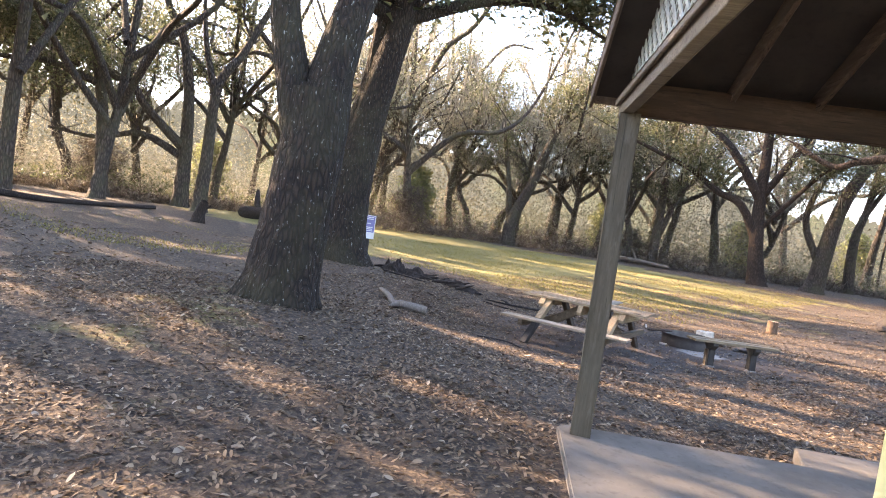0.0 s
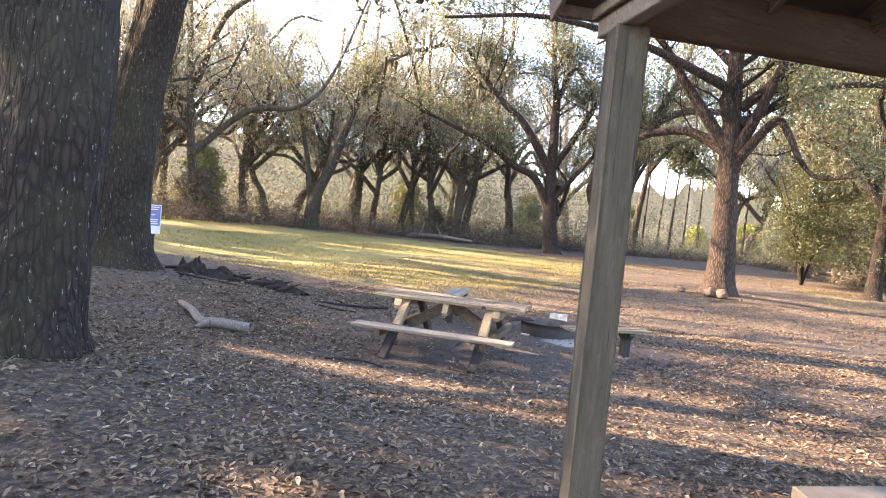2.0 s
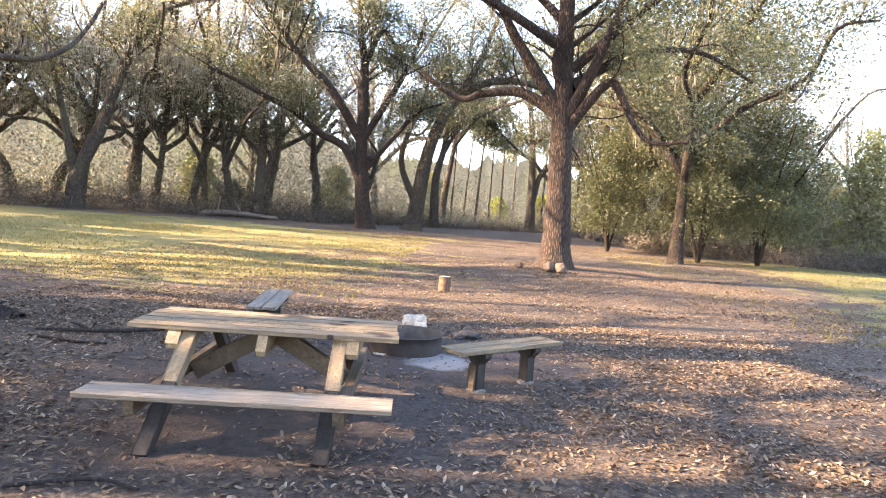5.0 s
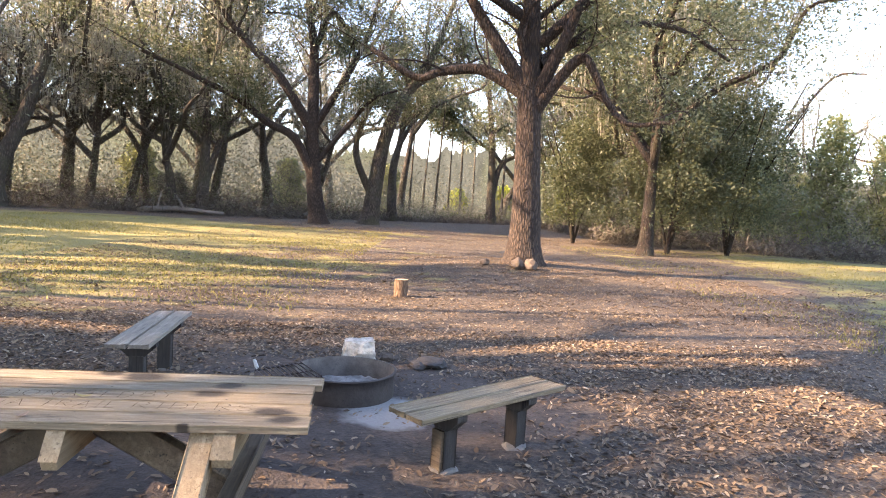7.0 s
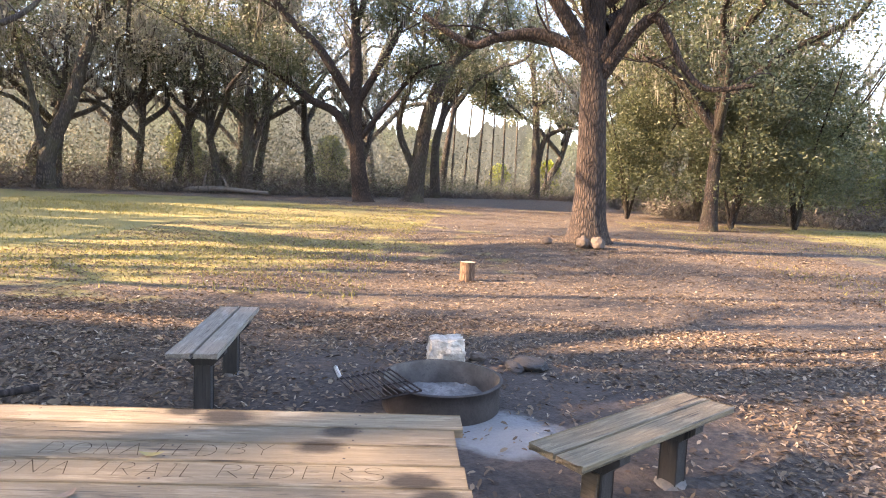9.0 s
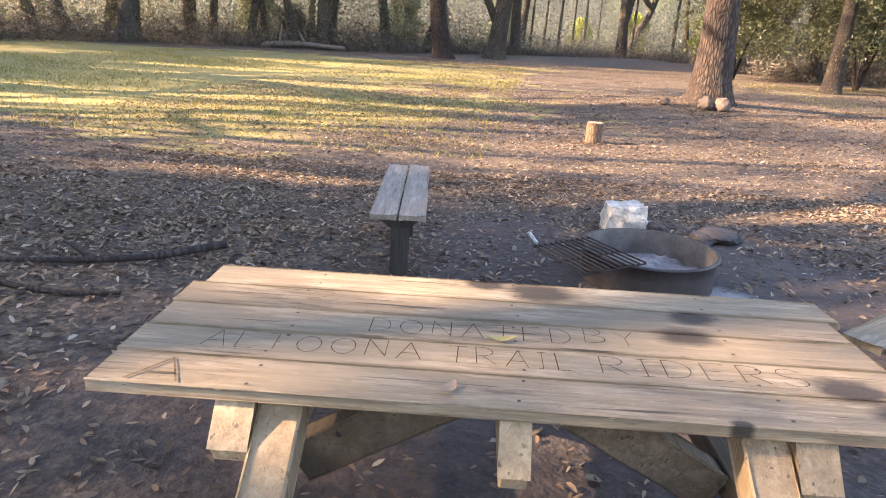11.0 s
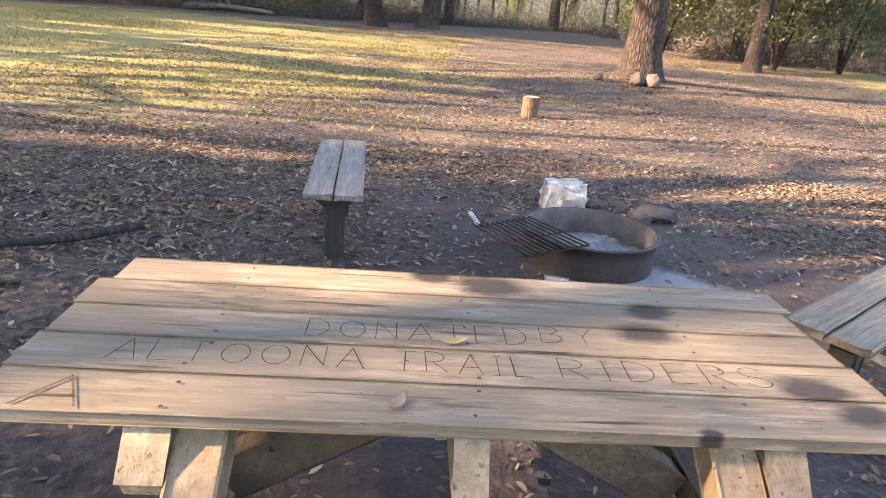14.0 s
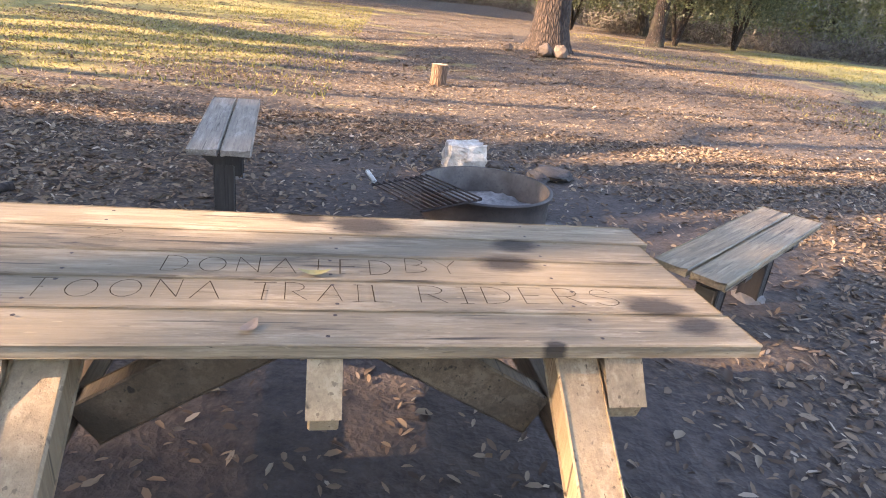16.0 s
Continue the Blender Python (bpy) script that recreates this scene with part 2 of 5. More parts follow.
M_STONE = plain("brown_stone", (0.10, 0.072, 0.053), 0.9, 0, 0.3, 7.0, 0.7)
M_DARKSTONE = plain("scorched_stone", (0.045, 0.04, 0.037), 0.9, 0, 0.3, 9.0, 0.7)
M_CUT = plain("sawn_wood_end", (0.33, 0.24, 0.15), 0.9, 0, 0.25, 12)
M_STUMP = bark("stump_bark", (0.11, 0.066, 0.04), (0.27, 0.17, 0.105), 0, 2.0)
M_DEAD = bark("bare_dead_limb", (0.15, 0.125, 0.105), (0.30, 0.255, 0.215), 0, 2.0, 0, 0.01)
M_ROT = bark("rotten_dark_log", (0.018, 0.012, 0.01), (0.075, 0.052, 0.04), 0, 1.6, 0, 0.02)
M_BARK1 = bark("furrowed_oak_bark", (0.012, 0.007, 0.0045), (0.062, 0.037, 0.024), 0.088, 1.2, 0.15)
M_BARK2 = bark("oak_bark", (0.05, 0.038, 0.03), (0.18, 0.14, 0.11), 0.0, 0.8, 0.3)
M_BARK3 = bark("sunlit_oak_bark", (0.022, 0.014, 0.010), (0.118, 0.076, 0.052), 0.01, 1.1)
M_LEAF = foliage("oak_leaves", [(0.0, (0.075, 0.088, 0.042)), (0.5, (0.14, 0.15, 0.075)), (0.85, (0.21, 0.208, 0.115)), (1.0, (0.29, 0.27, 0.165))], 0.55, 0.55)
# leaves of the right-hand thicket, darkened in colour to look shaded and backlit
M_DARKLEAF = foliage("shade_dark_leaves", [(0.0, (0.045, 0.056, 0.026)), (0.6, (0.085, 0.098, 0.045)), (1.0, (0.17, 0.17, 0.085))], 0.4, 0.5)
# far oak leaves, colour lightened to make up for missing light in the crowns
M_PALELEAF = foliage("lightened_far_leaves", [(0.0, (0.21, 0.21, 0.138)), (0.6, (0.32, 0.31, 0.21)), (1.0, (0.46, 0.42, 0.30))], 0.55, 0.7)
# distant leaves, greyed and brightened so the colour itself reads as haze
M_GREYLEAF = foliage("haze_grey_leaves", [(0.0, (0.10, 0.103, 0.07)), (0.6, (0.17, 0.168, 0.118)), (1.0, (0.255, 0.24, 0.17))], 0.35, 0.7)
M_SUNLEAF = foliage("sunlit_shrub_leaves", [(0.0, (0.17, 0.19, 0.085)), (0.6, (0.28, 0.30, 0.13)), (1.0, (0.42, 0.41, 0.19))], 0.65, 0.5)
M_LIME = foliage("yellow_green_leaves", [(0.0, (0.17, 0.22, 0.035)), (0.6, (0.30, 0.34, 0.05)), (1.0, (0.45, 0.42, 0.07))], 0.5, 0.5)
M_MOSS = foliage("hanging_moss", [(0.0, (0.19, 0.182, 0.148)), (0.6, (0.285, 0.265, 0.21)), (1.0, (0.39, 0.355, 0.275))], 0.4, 0.9)
M_BRUSH = foliage("dry_brush", [(0.0, (0.065, 0.052, 0.041)), (0.6, (0.125, 0.104, 0.084)), (1.0, (0.21, 0.178, 0.138))], 0.3, 0.9)
M_LITTER = foliage("fallen_leaves", [(0.0, (0.058, 0.037, 0.025)), (0.4, (0.14, 0.092, 0.057)), (0.75, (0.235, 0.16, 0.098)), (0.94, (0.30, 0.225, 0.147)), (1.0, (0.42, 0.345, 0.255))], 0.12, 0.85)
M_GRASS = foliage("winter_grass", [(0.0, (0.125, 0.12, 0.033)), (0.6, (0.215, 0.19, 0.052)), (1.0, (0.34, 0.275, 0.1))], 0.4, 0.7)
M_SIGN = plain("violet_sign_face", (0.20, 0.19, 0.40), 0.5, 0, 0.12, 10)
M_WHITE = plain("white_print", (0.72, 0.72, 0.74), 0.5, 0, 0.06, 10)
M_GROOVE = plain("carved_groove", (0.05, 0.034, 0.022), 1.0, 0, 0.4, 30, 0.0, 0.0)
M_FAINT = plain("faint_scorch", (0.12, 0.09, 0.062), 1.0, 0, 0.5, 30, 0.0, 0.0)
M_NAIL = plain("rusty_nail", (0.05, 0.035, 0.03), 0.6, 0.5, 0.3, 30)
M_GROUND = ground_material()


# ---------------------------------------------------------------- builders
def link(name, data, mat, parent=None, label=""):
    ob = new(name, data)
    if mat:
        data.materials.append(mat)
    if parent:
        ob.parent = parent
    if label:
        ob["label"] = label
    return ob


def part(name, bm, mat, parent, label="", smooth=False):
    me = bpy.data.meshes.new(name)
    bm.normal_update()
    bm.to_mesh(me)
    bm.free()
    if smooth:
        me.polygons.foreach_set("use_smooth", [True] * len(me.polygons))
    return link(name, me, mat, parent, label)


def thing(name, m, label, category, group="", kind=""):
    ob = new(name)
    ob.empty_display_size = 0.2
    ob.matrix_world = m
    return tagged(ob, label, category, group, kind)


def bulk(name, verts, faces, smooth=False):
    verts, faces = np.asarray(verts, np.float32), np.asarray(faces, np.int32)
    me = bpy.data.meshes.new(name)
    k = faces.shape[1]
    me.vertices.add(len(verts))
    me.vertices.foreach_set("co", verts.ravel())
    me.loops.add(faces.size)
    me.loops.foreach_set("vertex_index", faces.ravel())
    me.polygons.add(len(faces))
    me.polygons.foreach_set("loop_start", np.arange(0, faces.size, k, dtype=np.int32))
    if smooth:
        me.polygons.foreach_set("use_smooth", np.ones(len(faces), bool))
    me.update(calc_edges=True)
    return me


def beam(bm, p, q, w, h, up=(0, 0, 1), bevel=0.006, worn=0.0, seed=0):
    """A squared timber from p to q, w across and h high, with eased and slightly uneven edges."""
    p, q, up = Vector(p), Vector(q), Vector(up)
    ax = (q - p).normalized()
    side = ax.cross(up).normalized()
    top = side.cross(ax).normalized()
    rng = random.Random(seed)
    n = max(1, int((q - p).length / 0.25)) if worn else 1
    rings = []
    for i in range(n + 1):
        c = p.lerp(q, i / n)
        ring = []
        for a, b in ((-1, -1), (1, -1), (1, 1), (-1, 1)):
            for da, db in (((1, 0), (0, 1)) if a * b > 0 else ((0, 1), (1, 0))):
                jit = worn * rng.uniform(-1, 1)
                ring.append(bm.verts.new(c + side * (a * (w / 2 - bevel * da) + jit) + top * (b * (h / 2 - bevel * db) + jit * 0.6)))
        rings.append(ring)
    k = len(rings[0])
    for r0, r1 in zip(rings, rings[1:]):
        for i in range(k):
            bm.faces.new((r0[i], r0[(i + 1) % k], r1[(i + 1) % k], r1[i]))
    bm.faces.new(list(reversed(rings[0])))
    bm.faces.new(rings[-1])
    bmesh.ops.recalc_face_normals(bm, faces=bm.faces)
    return bm


def timber(name, p, q, w, h, mat, parent, label="", up=(0, 0, 1), worn=0.002, bevel=0.006):
    return part(name, beam(bmesh.new(), p, q, w, h, up, bevel, worn, len(bpy.data.objects)), mat, parent, label)


def prism(bm, outline, z0, z1):
    a = [bm.verts.new((x, y, z0)) for x, y in outline]
    b = [bm.verts.new((x, y, z1)) for x, y in outline]
    n = len(a)
    for i in range(n):
        bm.faces.new((a[i], a[(i + 1) % n], b[(i + 1) % n], b[i]))
    bm.faces.new(list(reversed(a)))
    bm.faces.new(b)
    bmesh.ops.recalc_face_normals(bm, faces=bm.faces)
    return bm


def lump(radius, squash, seed, rough=0.25, level=3):
    bm = bmesh.new()
    bmesh.ops.create_icosphere(bm, subdivisions=level, radius=1.0)
    for v in bm.verts:
        d = 1 + rough * noise.noise(v.co * 1.4 + Vector((seed, 0, 0))) + rough * 0.5 * noise.noise(v.co * 3.7 + Vector((0, seed, 0))) + rough * 0.2 * noise.noise(v.co * 9)
        v.co = Vector((v.co.x * squash[0], v.co.y * squash[1], v.co.z * squash[2])) * d * radius
    return bm


# ---------------------------------------------------------------- ground
def step01(a, b, v):
    k = np.clip((np.asarray(v, float) - a) / (b - a), 0, 1)
    return k * k * (3 - 2 * k)


def land(x, y):
    x, y = np.asarray(x, float), np.asarray(y, float)
    near = step01(9.0, 3.5, y) * (0.27 + 0.15 * step01(-3.0, -6.0, x))
    bank = 0.34 * np.exp(-(((x + 10.5) / 4.5) ** 2 + ((y - 10.2) / 2.6) ** 2))
    left = 0.3 * step01(-14, -26, x) * step01(34, 20, y)
    dip = -0.13 * step01(12.5, 18, y) * step01(30, 22, y)
    mound = 0.26 * np.exp(-(((x - 1.0) / 3.2) ** 2 + ((y - 25.7) / 2.8) ** 2))
    rough = 0.02 * np.sin(x * 1.3 + 0.7 * y) * np.cos(y * 1.1 - 0.4 * x) + 0.012 * np.sin(2.9 * x) * np.sin(3.3 * y + 1)
    soft = 1 - np.exp(-(((x + 3) / 3.0) ** 2 + ((y - 11) / 3.0) ** 2))
    return near + bank + left + dip + mound + rough * soft


def land_z(x, y):
    return float(land(x, y))


gx = np.concatenate([[-900, -400, -200, -120, -80], np.arange(-60, -16, 2.0), np.arange(-16, 8, 0.4), np.arange(8, 50, 2.0), [60, 80, 120, 200, 400, 900]])
gy = np.concatenate([[-900, -400, -150, -60, -30, -16, -8, -4], np.arange(-2, 26, 0.4), np.arange(26, 60, 1.5), np.arange(60, 120, 6.0), [140, 200, 400, 900]])
GX, GY = np.meshgrid(gx, gy)
GZ = land(GX, GY)
nx, ny = len(gx), len(gy)
ids = np.arange(nx * ny).reshape(ny, nx)
gf = np.stack([ids[:-1, :-1], ids[:-1, 1:], ids[1:, 1:], ids[1:, :-1]], -1).reshape(-1, 4)
ground = link("ground", bulk("ground", np.stack([GX, GY, GZ], -1).reshape(-1, 3), gf, True), M_GROUND)
tagged(ground, "forest clearing floor of brown leaf litter, soil and thin grass", "ground", kind="structure")

# ---------------------------------------------------------------- trees


def smooth_path(pts, per=4):
    pts = np.asarray(pts, float)
    if len(pts) < 3:
        k = np.linspace(0, 1, per + 1)[:, None]
        return pts[0] * (1 - k) + pts[-1] * k
    e = np.vstack([2 * pts[0] - pts[1], pts, 2 * pts[-1] - pts[-2]])
    out = []
    for i in range(1, len(e) - 2):
        for s in np.arange(per) / per:
            a, b, c, d = e[i - 1], e[i], e[i + 1], e[i + 2]
            out.append(0.5 * (2 * b + (c - a) * s + (2 * a - 5 * b + 4 * c - d) * s * s + (3 * b - a - 3 * c + d) * s ** 3))
    out.append(pts[-1])
    return np.array(out)


class Shape:
    """Collects quads of many tubes or blades for one mesh."""

    def __init__(self):
        self.v, self.f, self.n = [], [], 0

    def add(self, v, f):
        self.v.append(v)
        self.f.append(f + self.n)
        self.n += len(v)

    def mesh(self, name, smooth=False):
        return bulk(name, np.concatenate(self.v), np.concatenate(self.f), smooth)


def tube(shape, pts, radii, sides, ridges=0.0, flare=0.0, seed=0.0):
    pts, radii = np.asarray(pts, float), np.asarray(radii, float)
    tan = np.gradient(pts, axis=0)
    tan /= np.linalg.norm(tan, axis=1)[:, None] + 1e-9
    a = np.cross(tan[0], (0.31, 0.95, 0.05))
    a /= np.linalg.norm(a)
    ang = np.arange(sides) * 2 * np.pi / sides
    rings = []
    for p, t, r in zip(pts, tan, radii):
        a = a - t * (a @ t)
        a /= np.linalg.norm(a)
        b = np.cross(t, a)
        rr = np.full(sides, r)
        if flare:
            h = p[2] - pts[0][2]
            lobes = 0.55 + 0.45 * np.cos(ang * 5 + seed) * np.cos(ang * 2 + seed * 1.7)
            rr = rr * (1 + flare * np.exp(-max(h, 0) / 0.32) * lobes + 0.18 * flare * np.exp(-max(h, 0) / 1.1))
        if ridges:
            for i, q in enumerate(ang):
                c = Vector((math.cos(q) * 3.2, math.sin(q) * 3.2, p[2] * 0.9 + seed))
                rr[i] *= 1 + ridges * (0.6 * noise.noise(c) + 0.9 * abs(noise.noise(Vector((c.x * 3.5, c.y * 3.5, c.z * 1.6)))))
        rings.append(p + (np.cos(ang)[:, None] * a + np.sin(ang)[:, None] * b) * rr[:, None])
    n = len(pts)
    v = np.concatenate(rings)
    i, j = np.meshgrid(np.arange(n - 1), np.arange(sides), indexing="ij")
    k = (j + 1) % sides
    f = np.stack([i * sides + j, i * sides + k, (i + 1) * sides + k, (i + 1) * sides + j], -1).reshape(-1, 4)
    shape.add(v, f)


def blades(shape, centres, size, rng, flat=0.0, long=1.6):
    """Small pointed leaves of random tilt round the centres; flat pulls them towards the level."""
    n = len(centres)
    if not n:
        return
    u = rng.normal(size=(n, 3))
    u[:, 2] *= 1 - flat
    u /= np.linalg.norm(u, axis=1)[:, None]
    w = rng.normal(size=(n, 3))
    w[:, 2] *= 1 - flat
    w -= u * np.sum(u * w, 1)[:, None]
    w /= np.linalg.norm(w, axis=1)[:, None]
    s = size * rng.uniform(0.6, 1.4, (n, 1))
    v = np.stack([centres - u * s * long * 0.5 + w * s * 0.42, centres + u * s * long * 0.6, centres - u * s * long * 0.4 - w * s * 0.5], 1).reshape(-1, 3)
    shape.add(v, np.arange(3 * n).reshape(n, 3))


def strands(shape, roots, lengths, width, rng):
    """Hanging strips that narrow to a tip."""
    n = len(roots)
    if not n:
        return
    ang = rng.uniform(0, 2 * np.pi, n)
    d = np.stack([np.cos(ang), np.sin(ang), np.zeros(n)], 1) * width * rng.uniform(0.6, 1.5, (n, 1))
    drift = rng.normal(0, 0.06, (n, 3)) * lengths[:, None]
    drift[:, 2] = -lengths
    v = np.stack([roots - d, roots + d, roots + drift + d * 0.2, roots + drift - d * 0.2], 1).reshape(-1, 3)
    shape.add(v, np.arange(4 * n).reshape(n, 4))


def unit(v):
    return v / (np.linalg.norm(v) + 1e-9)


def sprout(wood_shape, tips, hang, path, r0, rng, count, reach, up, sides, level, start=0.3, clear=None):
    """Side branches along a limb; the ends take leaves and their undersides moss."""
    n = len(path)
    for _ in range(count):
        i = int(rng.uniform(start, 1.0) * (n - 1))
        p = path[i]
        along = unit(path[min(i + 1, n - 1)] - path[max(i - 1, 0)])
        out = unit(np.array([rng.normal(), rng.normal(), 0.0]))
        d = unit(along * 0.5 + out * 0.8 + np.array([0, 0, up * rng.uniform(0.1, 1.1)]))
        L = reach * rng.uniform(0.55, 1.3)
        bend = rng.normal(0, 0.3, 3) + np.array([0, 0, rng.uniform(-0.15, 0.3)])
        pts = [p, p + d * L * 0.35, p + (d + bend * 0.5) * L * 0.7, p + (d + bend) * L]
        q = smooth_path(pts, 2 if level > 1 else 1)
        r = r0 * rng.uniform(0.28, 0.5)
        if clear and clear(q):
            continue
        tube(wood_shape, q, np.linspace(r, r * 0.25, len(q)), sides)
        hang.append(q)
        if level > 0:
            sprout(wood_shape, tips, hang, q, r, rng, rng.integers(2, 5), reach * 0.5, up, 3, level - 1, 0.35, clear)
        tips.append(q[-1])
        tips.append(q[len(q) * 2 // 3])


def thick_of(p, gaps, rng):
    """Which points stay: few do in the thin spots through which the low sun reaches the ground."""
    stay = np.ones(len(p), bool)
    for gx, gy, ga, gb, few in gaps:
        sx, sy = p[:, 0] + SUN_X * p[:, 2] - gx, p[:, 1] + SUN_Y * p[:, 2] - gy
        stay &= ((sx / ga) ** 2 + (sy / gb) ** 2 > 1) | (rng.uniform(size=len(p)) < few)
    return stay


def grow(name, limbs, rng, leaf_n, leaf_size, reach, up=0.6, moss=1.0, sides=9, barkm=None, ridges=0.0, flare=0.55, spread=0.6, per=4, label="", branch=1.0, leafm=None, place=(0, 0), turn=0.0, min_z=2.5, gaps=(), where=None):
    """An oak with the given limbs: (points, first radius, last radius); parts trunk, crown and moss."""
    w, c, s = Shape(), Shape(), Shape()
    tips, hang = [], []
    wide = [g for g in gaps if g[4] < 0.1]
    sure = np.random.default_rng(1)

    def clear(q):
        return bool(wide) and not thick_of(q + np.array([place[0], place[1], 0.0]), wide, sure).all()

    for k, (pts, r0, r1) in enumerate(limbs):
        q = smooth_path(pts, per if k else per * 2)
        t = np.linspace(0, 1, len(q))
        tube(w, q, r0 + (r1 - r0) * t ** 0.8, sides if r0 > 0.16 else 6, ridges if r0 > 0.2 else 0, flare if k == 0 else 0, rng.uniform(0, 9))
        length = np.linalg.norm(np.diff(q, axis=0), axis=1).sum()
        if k == 0 and q[-1][2] < 4.5:
            continue
        sprout(w, tips, hang, q, max(r1 * 1.5, 0.07), rng, int(max(2, length * 0.85 * branch)), reach, up, 5, 2 if branch > 0.6 else 1, 0.5 if k == 0 else 0.25, clear)
        tips.append(q[-1])
    tips = np.array([p for p in tips if p[2] > min_z])
    each = max(1, int(leaf_n / max(1, len(tips))))
    keep = tips[rng.uniform(size=len(tips)) < 0.86]
    cen = np.repeat(keep, each, 0) + rng.normal(0, spread, (len(keep) * each, 3)) * np.array([1, 1, 0.6])
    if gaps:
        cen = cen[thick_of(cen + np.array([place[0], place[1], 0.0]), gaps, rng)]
    if where:
        cen = cen[where(cen)]
    blades(c, cen, leaf_size, rng, 0.25)
    roots, lens = [], []
    for q in hang:
        if rng.uniform() < 0.42 * moss and q[0][2] > 3.0:
            p = q[rng.integers(1, len(q))]
            m = rng.integers(4, 9)
            roots.append(p + rng.normal(0, 0.14, (m, 3)) * np.array([1, 1, 0.3]))
            lens.append(rng.uniform(0.3, 1.25) * rng.uniform(0.4, 1.0, m))
    root = thing(name, pose(place[0], place[1], land_z(*place) - 0.06, 0, 0, turn), label, "tree")
    link("trunk", w.mesh("trunk", True), barkm or M_BARK2, root)
    if len(cen):
        link("crown", c.mesh("crown"), leafm or M_LEAF, root)
    if roots:
        roots, lens = np.concatenate(roots), np.concatenate(lens)
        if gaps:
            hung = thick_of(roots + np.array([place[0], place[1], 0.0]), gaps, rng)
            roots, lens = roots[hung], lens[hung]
        strands(s, roots, lens, 0.02, rng)
        tagged(link("moss", s.mesh("moss"), M_MOSS, root, "pale hanging moss"), kind="stuff")
    return root


def limb(right, flat, r0, r1, rng, depth=0.25):
    """Limb from (sideways, height) pairs, with a depth of its own away from the first pair."""
    f = np.array([-right[1], right[0]])
    k = rng.uniform(-depth, depth)
    a0 = flat[0][0]
    return [(a * right[0] + f[0] * k * (a - a0), a * right[1] + f[1] * k * (a - a0), z) for a, z in flat], r0, r1


def hero(name, base, right, limbs, label, seed, **kw):
    rng = np.random.default_rng(seed)
    made = [limb(right, flat, r0, r1, rng, 0.0 if k == 0 else kw.get("depth", 0.45)) for k, (flat, r0, r1) in enumerate(limbs)]
    kw.pop("depth", None)
    extra = kw.pop("extra", [])
    return grow(name, made + extra, rng, place=base, label=label, **kw)


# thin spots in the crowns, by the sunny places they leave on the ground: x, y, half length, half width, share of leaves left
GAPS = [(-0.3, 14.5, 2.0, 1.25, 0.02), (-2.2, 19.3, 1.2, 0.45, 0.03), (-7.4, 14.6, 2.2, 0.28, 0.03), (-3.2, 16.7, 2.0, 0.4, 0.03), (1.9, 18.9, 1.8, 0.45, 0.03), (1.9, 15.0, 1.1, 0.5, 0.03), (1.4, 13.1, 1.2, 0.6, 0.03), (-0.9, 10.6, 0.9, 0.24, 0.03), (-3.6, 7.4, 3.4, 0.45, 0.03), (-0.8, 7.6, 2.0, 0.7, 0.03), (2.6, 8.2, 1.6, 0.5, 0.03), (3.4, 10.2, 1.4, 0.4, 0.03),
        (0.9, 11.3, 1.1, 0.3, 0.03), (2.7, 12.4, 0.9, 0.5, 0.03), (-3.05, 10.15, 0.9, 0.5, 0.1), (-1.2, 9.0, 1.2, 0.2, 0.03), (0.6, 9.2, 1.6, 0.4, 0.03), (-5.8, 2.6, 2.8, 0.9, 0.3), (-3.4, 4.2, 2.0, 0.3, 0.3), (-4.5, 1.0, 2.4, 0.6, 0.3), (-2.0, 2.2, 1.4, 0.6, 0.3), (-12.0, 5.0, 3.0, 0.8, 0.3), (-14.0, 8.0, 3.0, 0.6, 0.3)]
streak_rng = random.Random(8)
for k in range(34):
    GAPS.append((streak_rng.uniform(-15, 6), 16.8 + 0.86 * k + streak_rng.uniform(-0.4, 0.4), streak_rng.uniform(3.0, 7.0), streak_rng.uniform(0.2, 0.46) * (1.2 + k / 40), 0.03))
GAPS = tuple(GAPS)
# the large twin-stemmed oak beside the path and the leaning one behind it
hero("oak_tree", (-6.19, 5.36), (0.606, 0.796), [
    ([(0.09, -0.1), (0.12, 0.5), (0.2, 1.2), (0.27, 2.0), (0.3, 2.6), (0.3, 3.1)], 0.47, 0.42),
    ([(0.12, 2.5), (-0.08, 3.2), (-0.3, 4.1), (-0.46, 5.2), (-1.3, 7.5), (-3.0, 9.6)], 0.28, 0.12),
    ([(0.36, 2.5), (0.44, 3.4), (0.62, 4.3), (0.95, 5.3), (1.9, 7.4), (3.6, 9.4)], 0.38, 0.12),
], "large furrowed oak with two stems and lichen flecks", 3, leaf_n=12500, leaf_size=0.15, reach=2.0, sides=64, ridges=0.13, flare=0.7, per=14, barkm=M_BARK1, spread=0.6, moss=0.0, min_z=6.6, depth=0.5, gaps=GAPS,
    # extra limbs above the view, added so their leaves shade the ground
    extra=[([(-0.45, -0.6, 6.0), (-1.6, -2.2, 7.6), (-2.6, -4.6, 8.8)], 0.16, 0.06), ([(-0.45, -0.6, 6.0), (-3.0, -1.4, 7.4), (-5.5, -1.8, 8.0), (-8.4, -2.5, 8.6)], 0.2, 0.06)])
